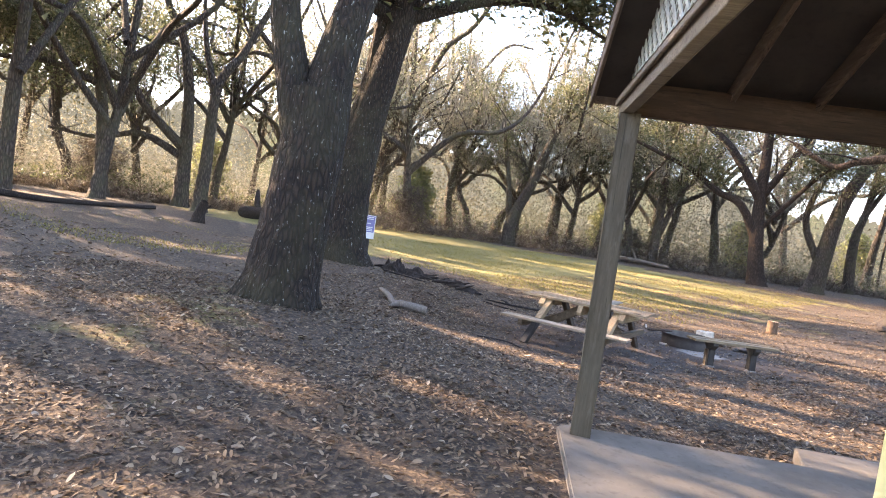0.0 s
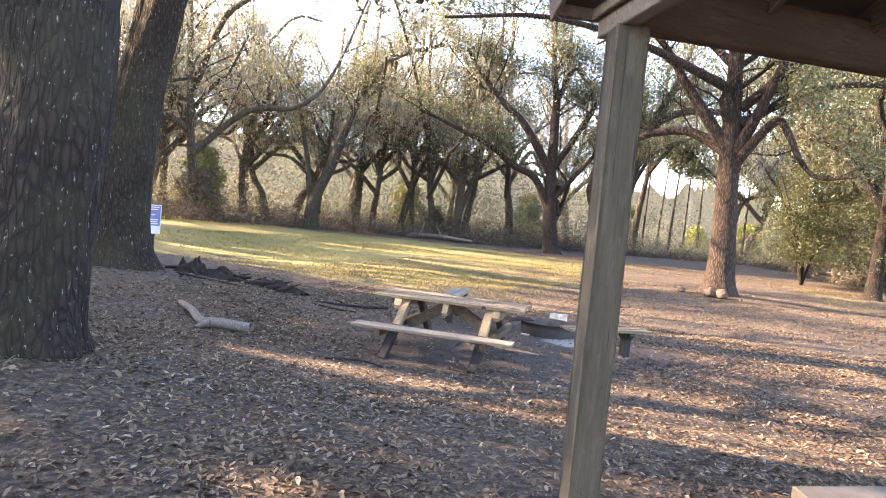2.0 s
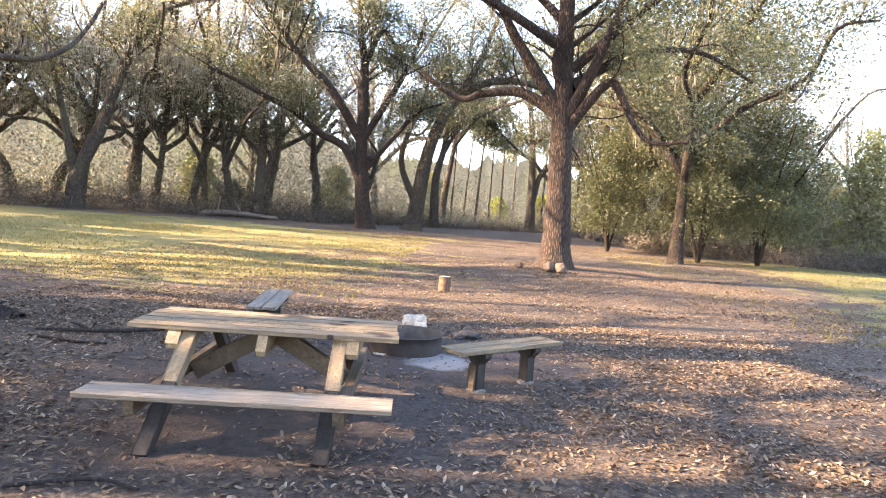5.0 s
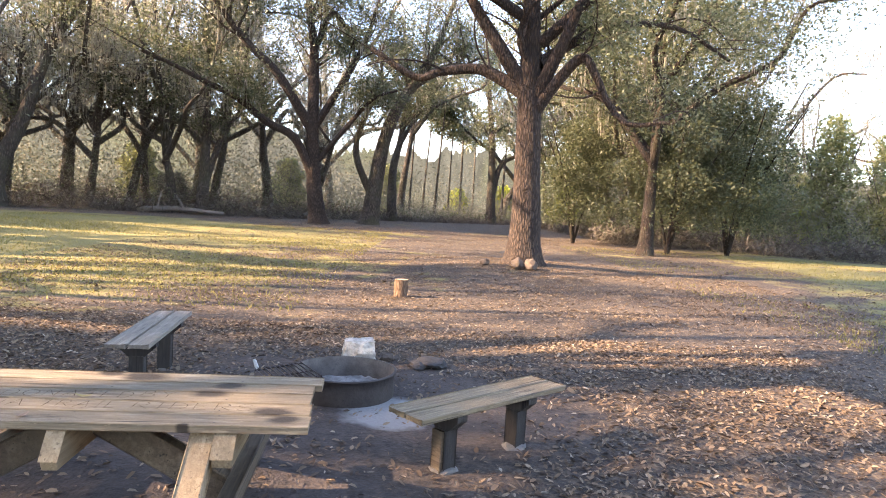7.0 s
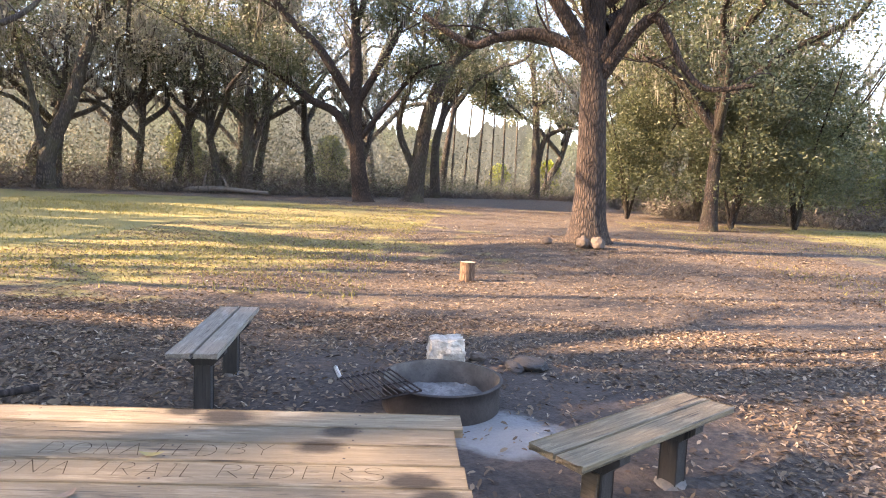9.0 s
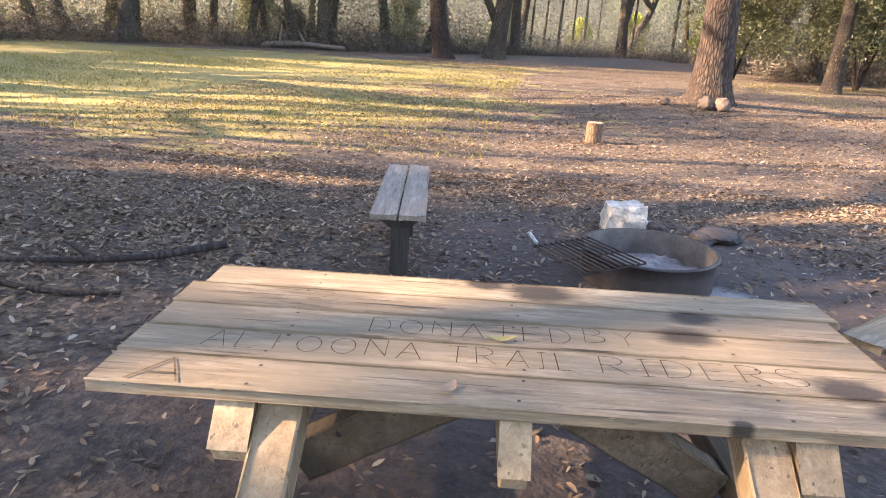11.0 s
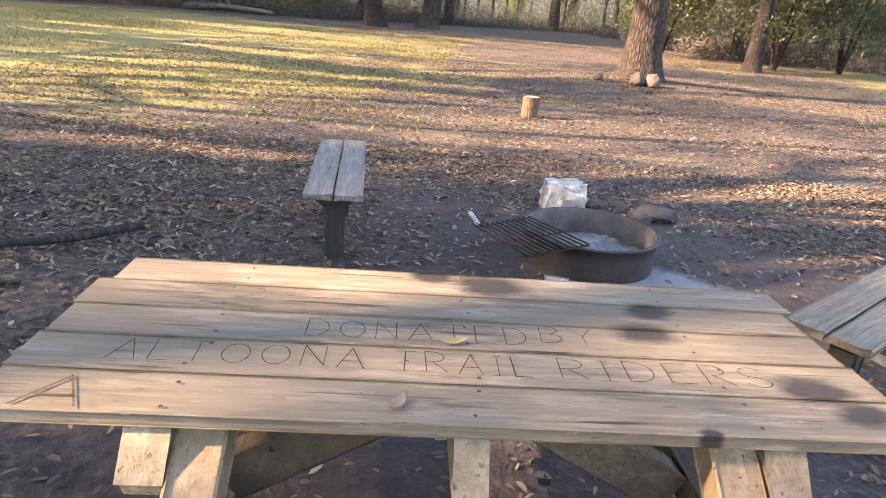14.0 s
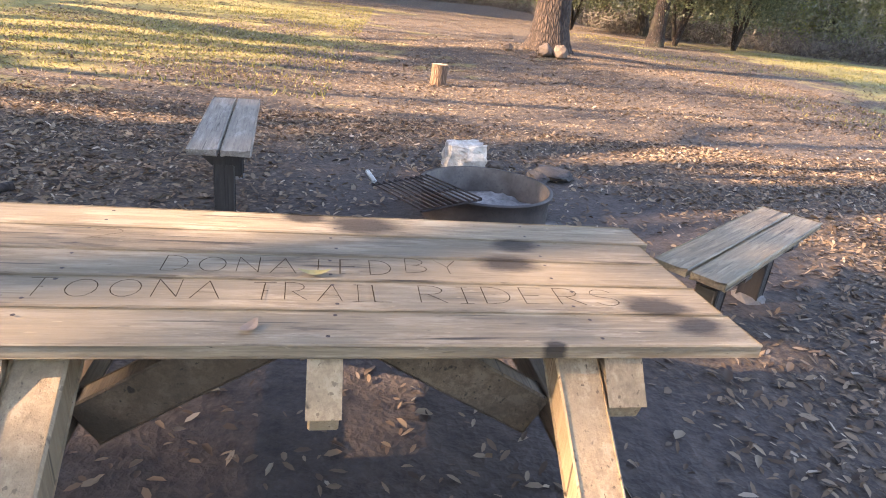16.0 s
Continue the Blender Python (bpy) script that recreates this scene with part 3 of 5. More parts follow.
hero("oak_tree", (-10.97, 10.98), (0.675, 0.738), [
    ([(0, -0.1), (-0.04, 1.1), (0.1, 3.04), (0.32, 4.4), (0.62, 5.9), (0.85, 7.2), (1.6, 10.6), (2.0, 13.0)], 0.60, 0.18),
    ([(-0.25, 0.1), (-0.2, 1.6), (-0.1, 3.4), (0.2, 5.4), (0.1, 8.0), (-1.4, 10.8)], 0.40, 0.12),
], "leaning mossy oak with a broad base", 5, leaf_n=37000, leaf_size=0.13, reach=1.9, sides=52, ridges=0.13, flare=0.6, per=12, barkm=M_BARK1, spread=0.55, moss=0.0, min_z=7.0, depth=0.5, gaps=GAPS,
    # high side limbs, most added and placed by the ground they should shade
    extra=[([(0.5, 0.5, 6.4), (1.6, 2.6, 7.5), (2.4, 4.6, 7.9), (3.0, 7.0, 7.7)], 0.2, 0.05), ([(0.3, 0.3, 6.4), (-1.0, -1.8, 7.4), (-2.2, -3.0, 8.2)], 0.18, 0.06), ([(0.3, 0.4, 6.5), (-2.4, -0.4, 8.2), (-5.2, -0.9, 9.0), (-8.6, -1.2, 9.6), (-12.4, -1.4, 9.6)], 0.22, 0.06), ([(-2.4, -0.4, 8.2), (-6.5, -1.6, 8.6), (-10.2, -3.0, 8.8)], 0.14, 0.05), ([(0.3, 0.4, 6.8), (-1.8, 4.0, 9.6), (-4.0, 7.4, 11.4)], 0.2, 0.06)])

# oaks across the clearing
hero("oak_tree", (0.99, 25.75), (0.99, -0.142), [
    ([(0, -0.1), (0.02, 1.45), (-0.03, 2.85), (-0.1, 4.57), (-0.14, 5.4), (-0.18, 6.6), (-0.24, 8.0), (-0.3, 11.0)], 0.47, 0.22),
    ([(-0.1, 5.0), (-1.06, 5.57), (-1.77, 5.8), (-2.82, 5.68), (-3.6, 5.5), (-5.0, 6.3)], 0.22, 0.08),
    ([(-0.1, 5.0), (-1.21, 6.6), (-1.9, 7.6), (-2.5, 8.6), (-4.0, 10.4)], 0.24, 0.09),
    ([(0.0, 4.9), (0.69, 6.39), (1.25, 7.83), (2.0, 9.8)], 0.22, 0.09),
    ([(0.0, 4.5), (0.67, 5.46), (1.3, 6.07), (1.71, 5.5), (2.07, 4.75), (2.62, 4.18), (3.6, 4.2)], 0.2, 0.05),
    ([(0.1, 6.0), (2.0, 7.4), (4.4, 7.9), (6.6, 7.2)], 0.18, 0.05),
    ([(-0.2, 8.0), (-2.0, 9.8), (-4.2, 10.6), (-6.4, 10.2)], 0.16, 0.05),
    ([(0.1, 6.6), (2.6, 8.6), (5.4, 10.2), (8.4, 10.4)], 0.18, 0.05),
    ([(-0.2, 7.2), (-3.0, 8.4), (-6.0, 9.0), (-9.0, 8.6)], 0.18, 0.05),
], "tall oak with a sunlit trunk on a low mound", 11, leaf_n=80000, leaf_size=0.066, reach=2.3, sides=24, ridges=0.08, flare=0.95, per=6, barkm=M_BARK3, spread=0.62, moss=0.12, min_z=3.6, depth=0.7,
    where=lambda p: (p[:, 2] > np.interp(p[:, 0], [-3, -0.5, 0.8, 1.4, 3.0], [9.0, 9.6, 8.5, 5.6, 3.6])))
hero("oak_tree", (-9.69, 50.96), (0.985, 0.173), [
    ([(0, -0.1), (-0.4, 2.52), (-0.66, 5.66), (-0.74, 9.54), (-0.86, 12.2), (-1.28, 14.5), (-1.5, 18.0)], 0.62, 0.16),
    ([(-0.6, 6.2), (-2.96, 9.72), (-4.91, 11.43), (-6.46, 13.14), (-7.8, 15.0)], 0.36, 0.14),
    ([(-0.4, 3.0), (-1.83, 5.76), (-3.59, 6.59), (-5.52, 7.96), (-7.4, 8.73), (-9.24, 9.5), (-11.0, 10.1)], 0.34, 0.1),
    ([(-0.6, 6.6), (1.63, 10.55), (2.68, 12.98), (3.4, 15.5)], 0.28, 0.1),
    ([(-0.3, 4.3), (1.81, 7.04), (3.31, 8.74), (5.0, 9.4)], 0.2, 0.07),
    ([(-0.86, 11.6), (0.25, 14.6), (1.47, 13.7), (2.8, 14.0)], 0.24, 0.08),
], "sunlit spreading oak with low curving limbs", 13, leaf_n=42000, leaf_size=0.11, reach=3.0, sides=14, ridges=0.05, flare=0.5, barkm=M_BARK3, moss=1.1, min_z=6.5)
hero("oak_tree", (-6.6, 55.0), (0.995, 0.098), [
    ([(0, -0.1), (0.38, 3.41), (0.85, 6.45), (1.78, 9.09), (2.97, 10.88), (4.85, 12.1), (7.45, 12.5), (10.0, 12.0)], 0.66, 0.2),
    ([(2.2, 9.6), (4.32, 13.5), (5.05, 15.7), (5.8, 18.0)], 0.34, 0.12),
    ([(0.12, 2.2), (-1.24, 5.45), (-0.55, 8.48), (0.42, 10.3), (0.2, 13.5)], 0.3, 0.1),
], "leaning oak arching over the clearing's edge", 17, leaf_n=22900, leaf_size=0.105, reach=3.0, sides=14, ridges=0.05, flare=0.7, moss=1.1, min_z=7.5)
hero("oak_tree", (-5.63, 66.8), (0.998, 0.063), [
    ([(0, -0.1), (-0.12, 4.84), (0.5, 8.1), (0.75, 12.9), (0.21, 18.0)], 0.5, 0.14),
    ([(0.42, 7.3), (1.98, 10.3), (4.06, 11.5), (6.5, 13.0)], 0.24, 0.08),
], "slender oak in the edge of the woods", 19, leaf_n=12500, leaf_size=0.112, reach=3.0, moss=1.0, min_z=9.0)
hero("oak_tree", (4.9, 79.0), (0.996, -0.091), [
    ([(0, -0.1), (-0.16, 4.23), (-0.34, 8.75), (-0.95, 13.85), (-1.66, 19.5)], 0.62, 0.2),
    ([(0.03, 3.6), (0.83, 6.88), (3.01, 7.97), (6.0, 8.2)], 0.4, 0.12),
], "far oak with a bent low limb", 23, leaf_n=14600, leaf_size=0.112, reach=3.2, moss=0.8, min_z=8.5)
hero("oak_tree", (-30.2, 48.4), (0.844, 0.536), [
    ([(0, -0.1), (0.07, 2.38), (1.46, 6.0), (2.47, 9.6), (3.92, 12.9), (5.88, 15.5), (10.2, 17.3)], 0.62, 0.16),
    ([(-0.06, 1.4), (-0.69, 5.72), (-1.69, 10.2), (-2.3, 14.0)], 0.32, 0.1),
], "oak forked near the ground with a leaning stem", 29, leaf_n=18800, leaf_size=0.105, reach=3.2, moss=1.3, min_z=6.0)
hero("oak_tree", (-31.8, 59.1), (0.879, 0.476), [
    ([(0, -0.1), (0.08, 2.9), (0.32, 7.15), (0.77, 10.4), (1.79, 14.2), (2.6, 18.0)], 0.6, 0.16),
    ([(0.3, 6.0), (3.09, 9.6), (6.5, 12.8)], 0.3, 0.1),
    ([(0.2, 7.0), (-2.4, 10.0), (-4.0, 13.5)], 0.26, 0.1),
], "oak hung with pale moss down its trunk", 31, leaf_n=18800, leaf_size=0.105, reach=3.2, moss=2.0, min_z=5.5)
hero("oak_tree", (-19.2, 54.6), (0.945, 0.326), [
    ([(0, -0.1), (0.17, 2.6), (0.22, 6.2), (0.2, 9.7), (0.1, 13.2), (0.3, 17.0)], 0.5, 0.14),
    ([(0.3, 2.6), (1.45, 6.3), (3.05, 8.7), (4.6, 11.0)], 0.28, 0.09),
    ([(0.2, 5.0), (-1.65, 6.8), (-3.8, 7.1), (-6.0, 9.0)], 0.24, 0.08),
], "straight oak with a side fork", 37, leaf_n=18800, leaf_size=0.105, reach=3.0, moss=1.1, min_z=6.0)
hero("oak_tree", (-27.3, 60.3), (0.911, 0.411), [
    ([(0, -0.1), (0.89, 4.46), (2.23, 7.81), (4.33, 11.8), (7.1, 14.4)], 0.38, 0.12),
], "thin leaning oak at the wood's edge", 41, leaf_n=10400, leaf_size=0.112, reach=3.0, moss=1.2, min_z=6.5)
hero("oak_tree", (-39.3, 51.2), (0.786, 0.619), [
    ([(0, -0.1), (-0.59, 4.13), (0.0, 8.83), (0.61, 13.1), (0.4, 17.0)], 0.5, 0.14),
    ([(-0.4, 4.8), (2.0, 8.0), (3.4, 12.0)], 0.26, 0.09),
], "oak standing in dry brush", 43, leaf_n=14600, leaf_size=0.112, reach=3.2, moss=1.5, min_z=5.5)
hero("oak_tree", (-35.1, 14.9), (0.385, 0.923), [
    ([(0, -0.1), (-0.39, 5.0), (-1.19, 8.44), (-2.0, 10.0), (-3.6, 12.5)], 0.38, 0.12),
    ([(-0.6, 6.0), (-3.0, 6.6), (-6.0, 6.2), (-8.0, 7.0)], 0.2, 0.07),
], "bowed oak trunk above leaf litter", 47, gaps=GAPS, leaf_n=16700, leaf_size=0.098, reach=3.0, moss=1.4, min_z=5.0)
hero("oak_tree", (-33.8, 18.8), (0.477, 0.879), [
    ([(0, -0.1), (-0.05, 3.69), (-0.26, 6.91), (-0.87, 9.66), (-1.8, 11.3), (-2.4, 14.0)], 0.46, 0.14),
    ([(-0.1, 3.4), (-2.31, 5.36), (-3.17, 6.61), (-4.16, 6.7), (-6.0, 8.5)], 0.3, 0.09),
    ([(-0.1, 2.9), (-2.45, 3.9), (-4.65, 3.34), (-7.1, 3.5)], 0.26, 0.07),
], "oak with low snaking limbs", 53, gaps=GAPS, leaf_n=8400, leaf_size=0.098, reach=3.0, moss=0.8, min_z=5.5)
hero("oak_tree", (-30.7, 18.2), (0.499, 0.867), [
    ([(0, -0.1), (0.11, 2.8), (0.23, 6.8), (1.3, 8.86), (2.35, 11.3), (3.6, 14.0)], 0.4, 0.12),
    ([(0.2, 6.2), (-0.6, 9.0), (-1.0, 12.0)], 0.24, 0.08),
], "oak with a kinked stem", 59, gaps=GAPS, leaf_n=5200, leaf_size=0.098, reach=2.8, moss=0.6, min_z=6.0)


# ---------------------------------------------------------------- the woods: a few oaks of different build, repeated
def wild(seed, height, lean, leaf_n, leaf_size, moss, leafm=None, label="", place=(0, 0), barkm=None, thick=0.36, crown_from=6.0, gaps=(), branch=0.7):
    rng = np.random.default_rng(seed)
    fork = rng.uniform(0.2, 0.34) * height
    d = np.array([math.cos(lean[0]), math.sin(lean[0]), 0]) * lean[1]
    trunk = [(0, 0, -0.1), tuple(d * 0.3 + (0, 0, fork * 0.5)), tuple(d * 0.8 + (0, 0, fork)), tuple(d * 1.6 + (0, 0, height * 0.6)), tuple(d * 2.2 + (0, 0, height))]
    limbs = [(trunk, thick, thick * 0.25)]
    for k in range(rng.integers(5, 7)):
        a = 2.3 * k + rng.uniform(-0.5, 0.5)
        o = np.array([math.cos(a), math.sin(a), 0])
        z = fork * rng.uniform(0.6, 1.7)
        p = d * 0.8
        L = height * rng.uniform(0.25, 0.42)
        limbs.append(([tuple(p + (0, 0, z)), tuple(p + o * L * 0.4 + (rng.normal(0, 0.3), rng.normal(0, 0.3), z + L * rng.uniform(0.25, 0.55))), tuple(p + o * L * 0.8 + (rng.normal(0, 0.5), rng.normal(0, 0.5), z + L * rng.uniform(0.4, 0.9))), tuple(p + o * L * 1.1 + (0, 0, z + L * rng.uniform(0.7, 1.2))), tuple(p + o * L * 1.4 + (0, 0, z + L * rng.uniform(1.0, 1.6)))], thick * 0.55, thick * 0.16))
    return grow("oak_tree", limbs, rng, leaf_n, leaf_size, height * 0.17, moss=moss, leafm=leafm, label=label, place=place, barkm=barkm, branch=branch, min_z=crown_from, sides=8, spread=1.3, gaps=gaps)


KINDS = [
    wild(101, 17, (0.4, 1.2), 6000, 0.105, 1.8, label="tall oak among the woods, hung with moss", place=(-41, 33), gaps=GAPS),
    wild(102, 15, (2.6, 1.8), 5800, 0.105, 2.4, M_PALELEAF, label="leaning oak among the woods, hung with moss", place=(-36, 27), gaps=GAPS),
    wild(103, 18, (4.5, 0.8), 6000, 0.108, 1.8, M_PALELEAF, "oak among the woods with leaves lightened in colour", (-45, 44), gaps=GAPS),
    wild(104, 13, (5.4, 1.5), 5600, 0.1, 2.0, label="low crooked oak among the woods", place=(-44, 21), gaps=GAPS),
]
wild(105, 17, (1.2, 0.8), 50000, 0.1, 1.2, M_DARKLEAF, barkm=M_BARK1, label="dense oak at the clearing's sunny edge, crown coloured dark as shaded", place=(8.4, 36.5), crown_from=3.4)
wild(106, 15, (2.9, 0.9), 34000, 0.1, 1.0, label="broad leafy oak behind the tall one", place=(11.4, 46), crown_from=3.4)
rng = np.random.default_rng(5)


def plant(spots, kinds, size=1.0):
    for k, (x, y) in enumerate(spots):
        src = kinds[rng.integers(0, len(kinds))]
        s = size * rng.uniform(0.85, 1.2)
        ob = copy_thing(src, pose(x, y, land_z(x, y) - 0.06, 0, 0, rng.uniform(0, 360)))
        ob.scale = (s, s, s * rng.uniform(0.9, 1.1))
        ob["group"] = "oaks of the woods"


# the woods stand in rows behind one another, from the far left round to the gap, and again on the right
def edge_of(bear):
    return np.interp(bear, [-1.75, -1.2, -0.9, -0.55, -0.25, 0.0, 0.12, 0.25, 0.45, 0.85], [37, 36, 44, 53, 52, 66, 74, 44, 43, 46])


def rows(first, last, offsets, gap_m):
    spots = []
    for off in offsets:
        bear = first + rng.uniform(0, 0.05)
        while bear < last:
            d = edge_of(bear) + off + rng.uniform(-2.0, 2.5)
            spots.append((-1.5 + math.sin(bear) * d, 5 + math.cos(bear) * d))
            bear += gap_m * rng.uniform(0.75, 1.3) / d
    return spots


for k, spot in enumerate(rows(-1.72, -0.85, (4.5,), 8.5) + rows(-1.72, -0.85, (14,), 14.0)):
    tall = wild(140 + k, 19 + (k * 7 % 7), (k * 2.1, 1.3), 15000, 0.135, 1.6, (M_LEAF, M_PALELEAF, M_LEAF)[k % 3], ("tall oak among the woods, hung with moss", "oak among the woods with leaves lightened in colour", "leaning oak among the woods, hung with moss")[k % 3], spot, gaps=GAPS, branch=0.6)
    tall["group"] = "oaks of the woods"
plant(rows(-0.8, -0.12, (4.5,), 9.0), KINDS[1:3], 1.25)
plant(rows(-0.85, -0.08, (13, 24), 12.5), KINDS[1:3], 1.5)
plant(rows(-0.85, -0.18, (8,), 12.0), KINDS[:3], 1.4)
plant(rows(-0.1, 0.14, (14,), 12.0), KINDS[:2], 1.5)
plant(rows(0.16, 0.43, (6, 10, 15), 5.5), KINDS[:2] + KINDS[3:], 1.1)
plant([(30, 70), (38, 72), (24, 76), (46, 66)], KINDS, 0.9)
# oaks added out of view beyond the clearing's sunny side, whose crowns shade it
SHADE = [(-20, 1.5), (-25, -3.5), (-31, 1), (-28, 4.2), (-22, -7)]
for k, spot in enumerate(SHADE):
    wild(120 + k, 17, (k * 1.3, 1.0), 15000, 0.13, 0.6, label="unseen oak added to shade the path", place=spot, gaps=GAPS, branch=0.6)
# taller oaks added at the left edge to cast shade streaks across the clearing
for k, spot in enumerate([(-29, 8.5), (-31, 13), (-30, 24)]):
    wild(170 + k, 24, (k * 1.9, 1.0), 15000, 0.12, 1.4, label="tall oak added at the edge to shade the clearing", place=spot, gaps=GAPS, branch=0.6, crown_from=9.0)
rng = np.random.default_rng(5)


# slim straight trunks in the gap of the woods
def slim(place, height, seed, r=0.2):
    rr = np.random.default_rng(seed)
    lean = rr.normal(0, 0.3, 2)
    pts = [(0, 0, -0.1), (lean[0] * 0.4, lean[1] * 0.4, height * 0.35), (lean[0], lean[1], height * 0.7), (lean[0] * 1.3, lean[1] * 1.3, height)]
    ob = grow("pine_tree", [(pts, r, r * 0.3)], rr, 1500, 0.28, 2.2, up=0.2, moss=0.3, sides=7, flare=0.2, label="slim straight pine with a high thin crown", branch=0.6, place=place, min_z=height * 0.55)
    ob["group"] = "slim pines in the gap"
    return ob


for k, (x, y) in enumerate([(0.1, 86), (-3.2, 90), (-1.6, 84), (2.0, 95), (-4.6, 82), (4.0, 99), (7.0, 88), (10.5, 82)]):
    slim((x, y), 15 + (k * 37 % 6), 200 + k, 0.16 + 0.02 * (k % 4))


# young trees and tall shrubs in the sun
def shrub(name, place, height, width, n, size, mat, label, seed, stems=5, long=1.6, base=0.0, stemm=None):
    rr = np.random.default_rng(seed)
    w, c = Shape(), Shape()
    for _ in range(stems):
        a = rr.uniform(0, 6.28)
        e = np.array([math.cos(a) * width * 0.4, math.sin(a) * width * 0.4, height * rr.uniform(0.7, 1.0)])
        tube(w, smooth_path([(0, 0, -0.1), e * (0.25, 0.25, 0.4), e], 3), np.linspace(0.012 * height, 0.003 * height, 7), 5)
    h = (base + (1 - base) * rr.beta(1.6, 1.7, n)) * height
    env = width * 0.5 * np.sqrt(np.clip(1 - (h / height * 1.05 - 0.35) ** 2 / 0.55, 0.02, 1))
    a = rr.uniform(0, 6.28, n)
    lobes = 0.75 + 0.35 * np.sin(3 * a + h * 1.1) * np.cos(2 * a - h * 1.7)
    rad = env * lobes * np.sqrt(rr.uniform(0.05, 1, n))
    blades(c, np.stack([np.cos(a) * rad, np.sin(a) * rad, h + 0.2], 1), size, rr, 0.2, long)
    ob = thing(name, pose(place[0], place[1], land_z(*place)), label, "shrub" if height < 4 else "tree")
    link("stem", w.mesh("stem"), stemm or M_BARK2, ob)
    link("crown", c.mesh("crown"), mat, ob)
    return ob


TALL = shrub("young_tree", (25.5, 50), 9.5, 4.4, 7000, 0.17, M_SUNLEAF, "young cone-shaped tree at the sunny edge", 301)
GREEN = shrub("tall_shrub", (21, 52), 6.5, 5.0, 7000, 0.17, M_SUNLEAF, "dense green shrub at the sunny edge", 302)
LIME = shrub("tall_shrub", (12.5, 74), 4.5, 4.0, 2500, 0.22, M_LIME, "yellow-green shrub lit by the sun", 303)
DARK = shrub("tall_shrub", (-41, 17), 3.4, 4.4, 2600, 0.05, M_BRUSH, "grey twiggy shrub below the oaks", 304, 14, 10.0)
# dark leaf and stem colours stand in for the shade inside this thicket
OAK = shrub("tall_shrub", (10.2, 38.5), 8.0, 7.5, 28000, 0.08, M_DARKLEAF, "dense thicket beside the oak, its shade put into dark leaves", 305, 5, base=0.12, stemm=M_BARK1)
for src, spots in ((OAK, [(14.2, 40.5), (6.6, 44.0)]),
                   (TALL, [(31, 52), (22.5, 58), (36, 47), (29, 62), (41, 55), (45, 48)]),
                   (GREEN, [(33.5, 46), (28, 47.5), (27, 56), (35, 56), (19, 62), (40, 44), (-46, 8), (-47, 28), (-40, 46), (-30, 68), (-18, 78), (-8, 92)]),
                   (LIME, [(22, 66), (33, 64), (2.0, 104), (26.5, 52.5), (38, 60), (8.2, 96)]),
                   (DARK, [(-38, 9), (-36, 41), (-23, 59)])):
    for x, y in spots:
        ob = copy_thing(src, pose(x, y, land_z(x, y), 0, 0, rng.uniform(0, 360)))
        s = rng.uniform(0.8, 1.15)
        ob.scale = (s, s, s)

# brush along the edge, and the depth of the woods behind it
def arc(n, r, near, far):
    """Points in a band round the clearing: the edge of the woods by bearing."""
    bear = r.uniform(-1.75, 0.85, n)
    d = edge_of(bear) + near + (far - near) * r.uniform(size=n) ** 1.4
    return np.stack([-1.5 + np.sin(bear) * d, 5 + np.cos(bear) * d], 1), bear


def scatter_stuff(name, n, near, far, top, size, mat, label, seed, long=1.6, lump_scale=0.35, gap=True):
    r = np.random.default_rng(seed)
    p, bear = arc(n, r, near, far)
    clump = 0.5 + 0.5 * np.sin(p[:, 0] * lump_scale + 1.3 * np.sin(p[:, 1] * lump_scale * 0.8)) * np.cos(p[:, 1] * lump_scale * 1.1 + seed)
    cap = top * (0.35 + 0.9 * clump)
    if gap:
        cap *= np.interp(bear, [-0.2, -0.04, 0.12, 0.2, 0.5, 0.6], [1, 0.35, 0.35, 1, 0.9, 0.55])
    cap *= np.interp(bear, [-1.0, -0.75], [0.42, 1.0])
    z = land(p[:, 0], p[:, 1]) + r.beta(1.0, 1.6, n) * cap
    s = Shape()
    p = np.column_stack([p, z])
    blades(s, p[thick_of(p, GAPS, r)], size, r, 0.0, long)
    ob = link(name, s.mesh(name), mat)
    return tagged(ob, label, "undergrowth", kind="stuff")


scatter_stuff("dry_brush", 60000, -1.0, 14, 2.0, 0.06, M_BRUSH, "grey-brown tangle of dry brush under the trees", 401, 9.0, 0.5)
scatter_stuff("green_undergrowth", 45000, 1.0, 20, 5.5, 0.11, M_LEAF, "dull green bushes under the trees", 402, 1.6, 0.28)
scatter_stuff("twig_tangle", 90000, 2.0, 18, 17.0, 0.022, M_MOSS, "grey tangle of bare twigs and moss among the oaks", 405, 22.0, 0.2)
scatter_stuff("far_woods", 150000, 12, 50, 23.0, 0.13, M_GREYLEAF, "grey-green mass of distant woods, haze put into its colour", 403, 1.5, 0.16)
scatter_stuff("far_thicket", 90000, 12, 50, 8.0, 0.12, M_GREYLEAF, "thicket deep in the woods, greyed in colour as by haze", 404, 3.0, 0.22)


# hazy distance: a ragged band of far woods, self-glowing, its haze painted in
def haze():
    m, t, b = material("glowing_far_haze")
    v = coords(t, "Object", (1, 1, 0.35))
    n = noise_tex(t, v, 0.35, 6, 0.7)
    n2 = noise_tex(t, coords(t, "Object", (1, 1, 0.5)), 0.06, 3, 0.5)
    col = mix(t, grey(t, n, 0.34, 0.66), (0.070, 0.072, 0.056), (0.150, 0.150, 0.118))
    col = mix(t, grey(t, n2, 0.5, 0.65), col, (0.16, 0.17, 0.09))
    # the band emits its own light in place of lit, misty woods
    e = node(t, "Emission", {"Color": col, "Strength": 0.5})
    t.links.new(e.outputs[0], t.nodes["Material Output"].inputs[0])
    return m


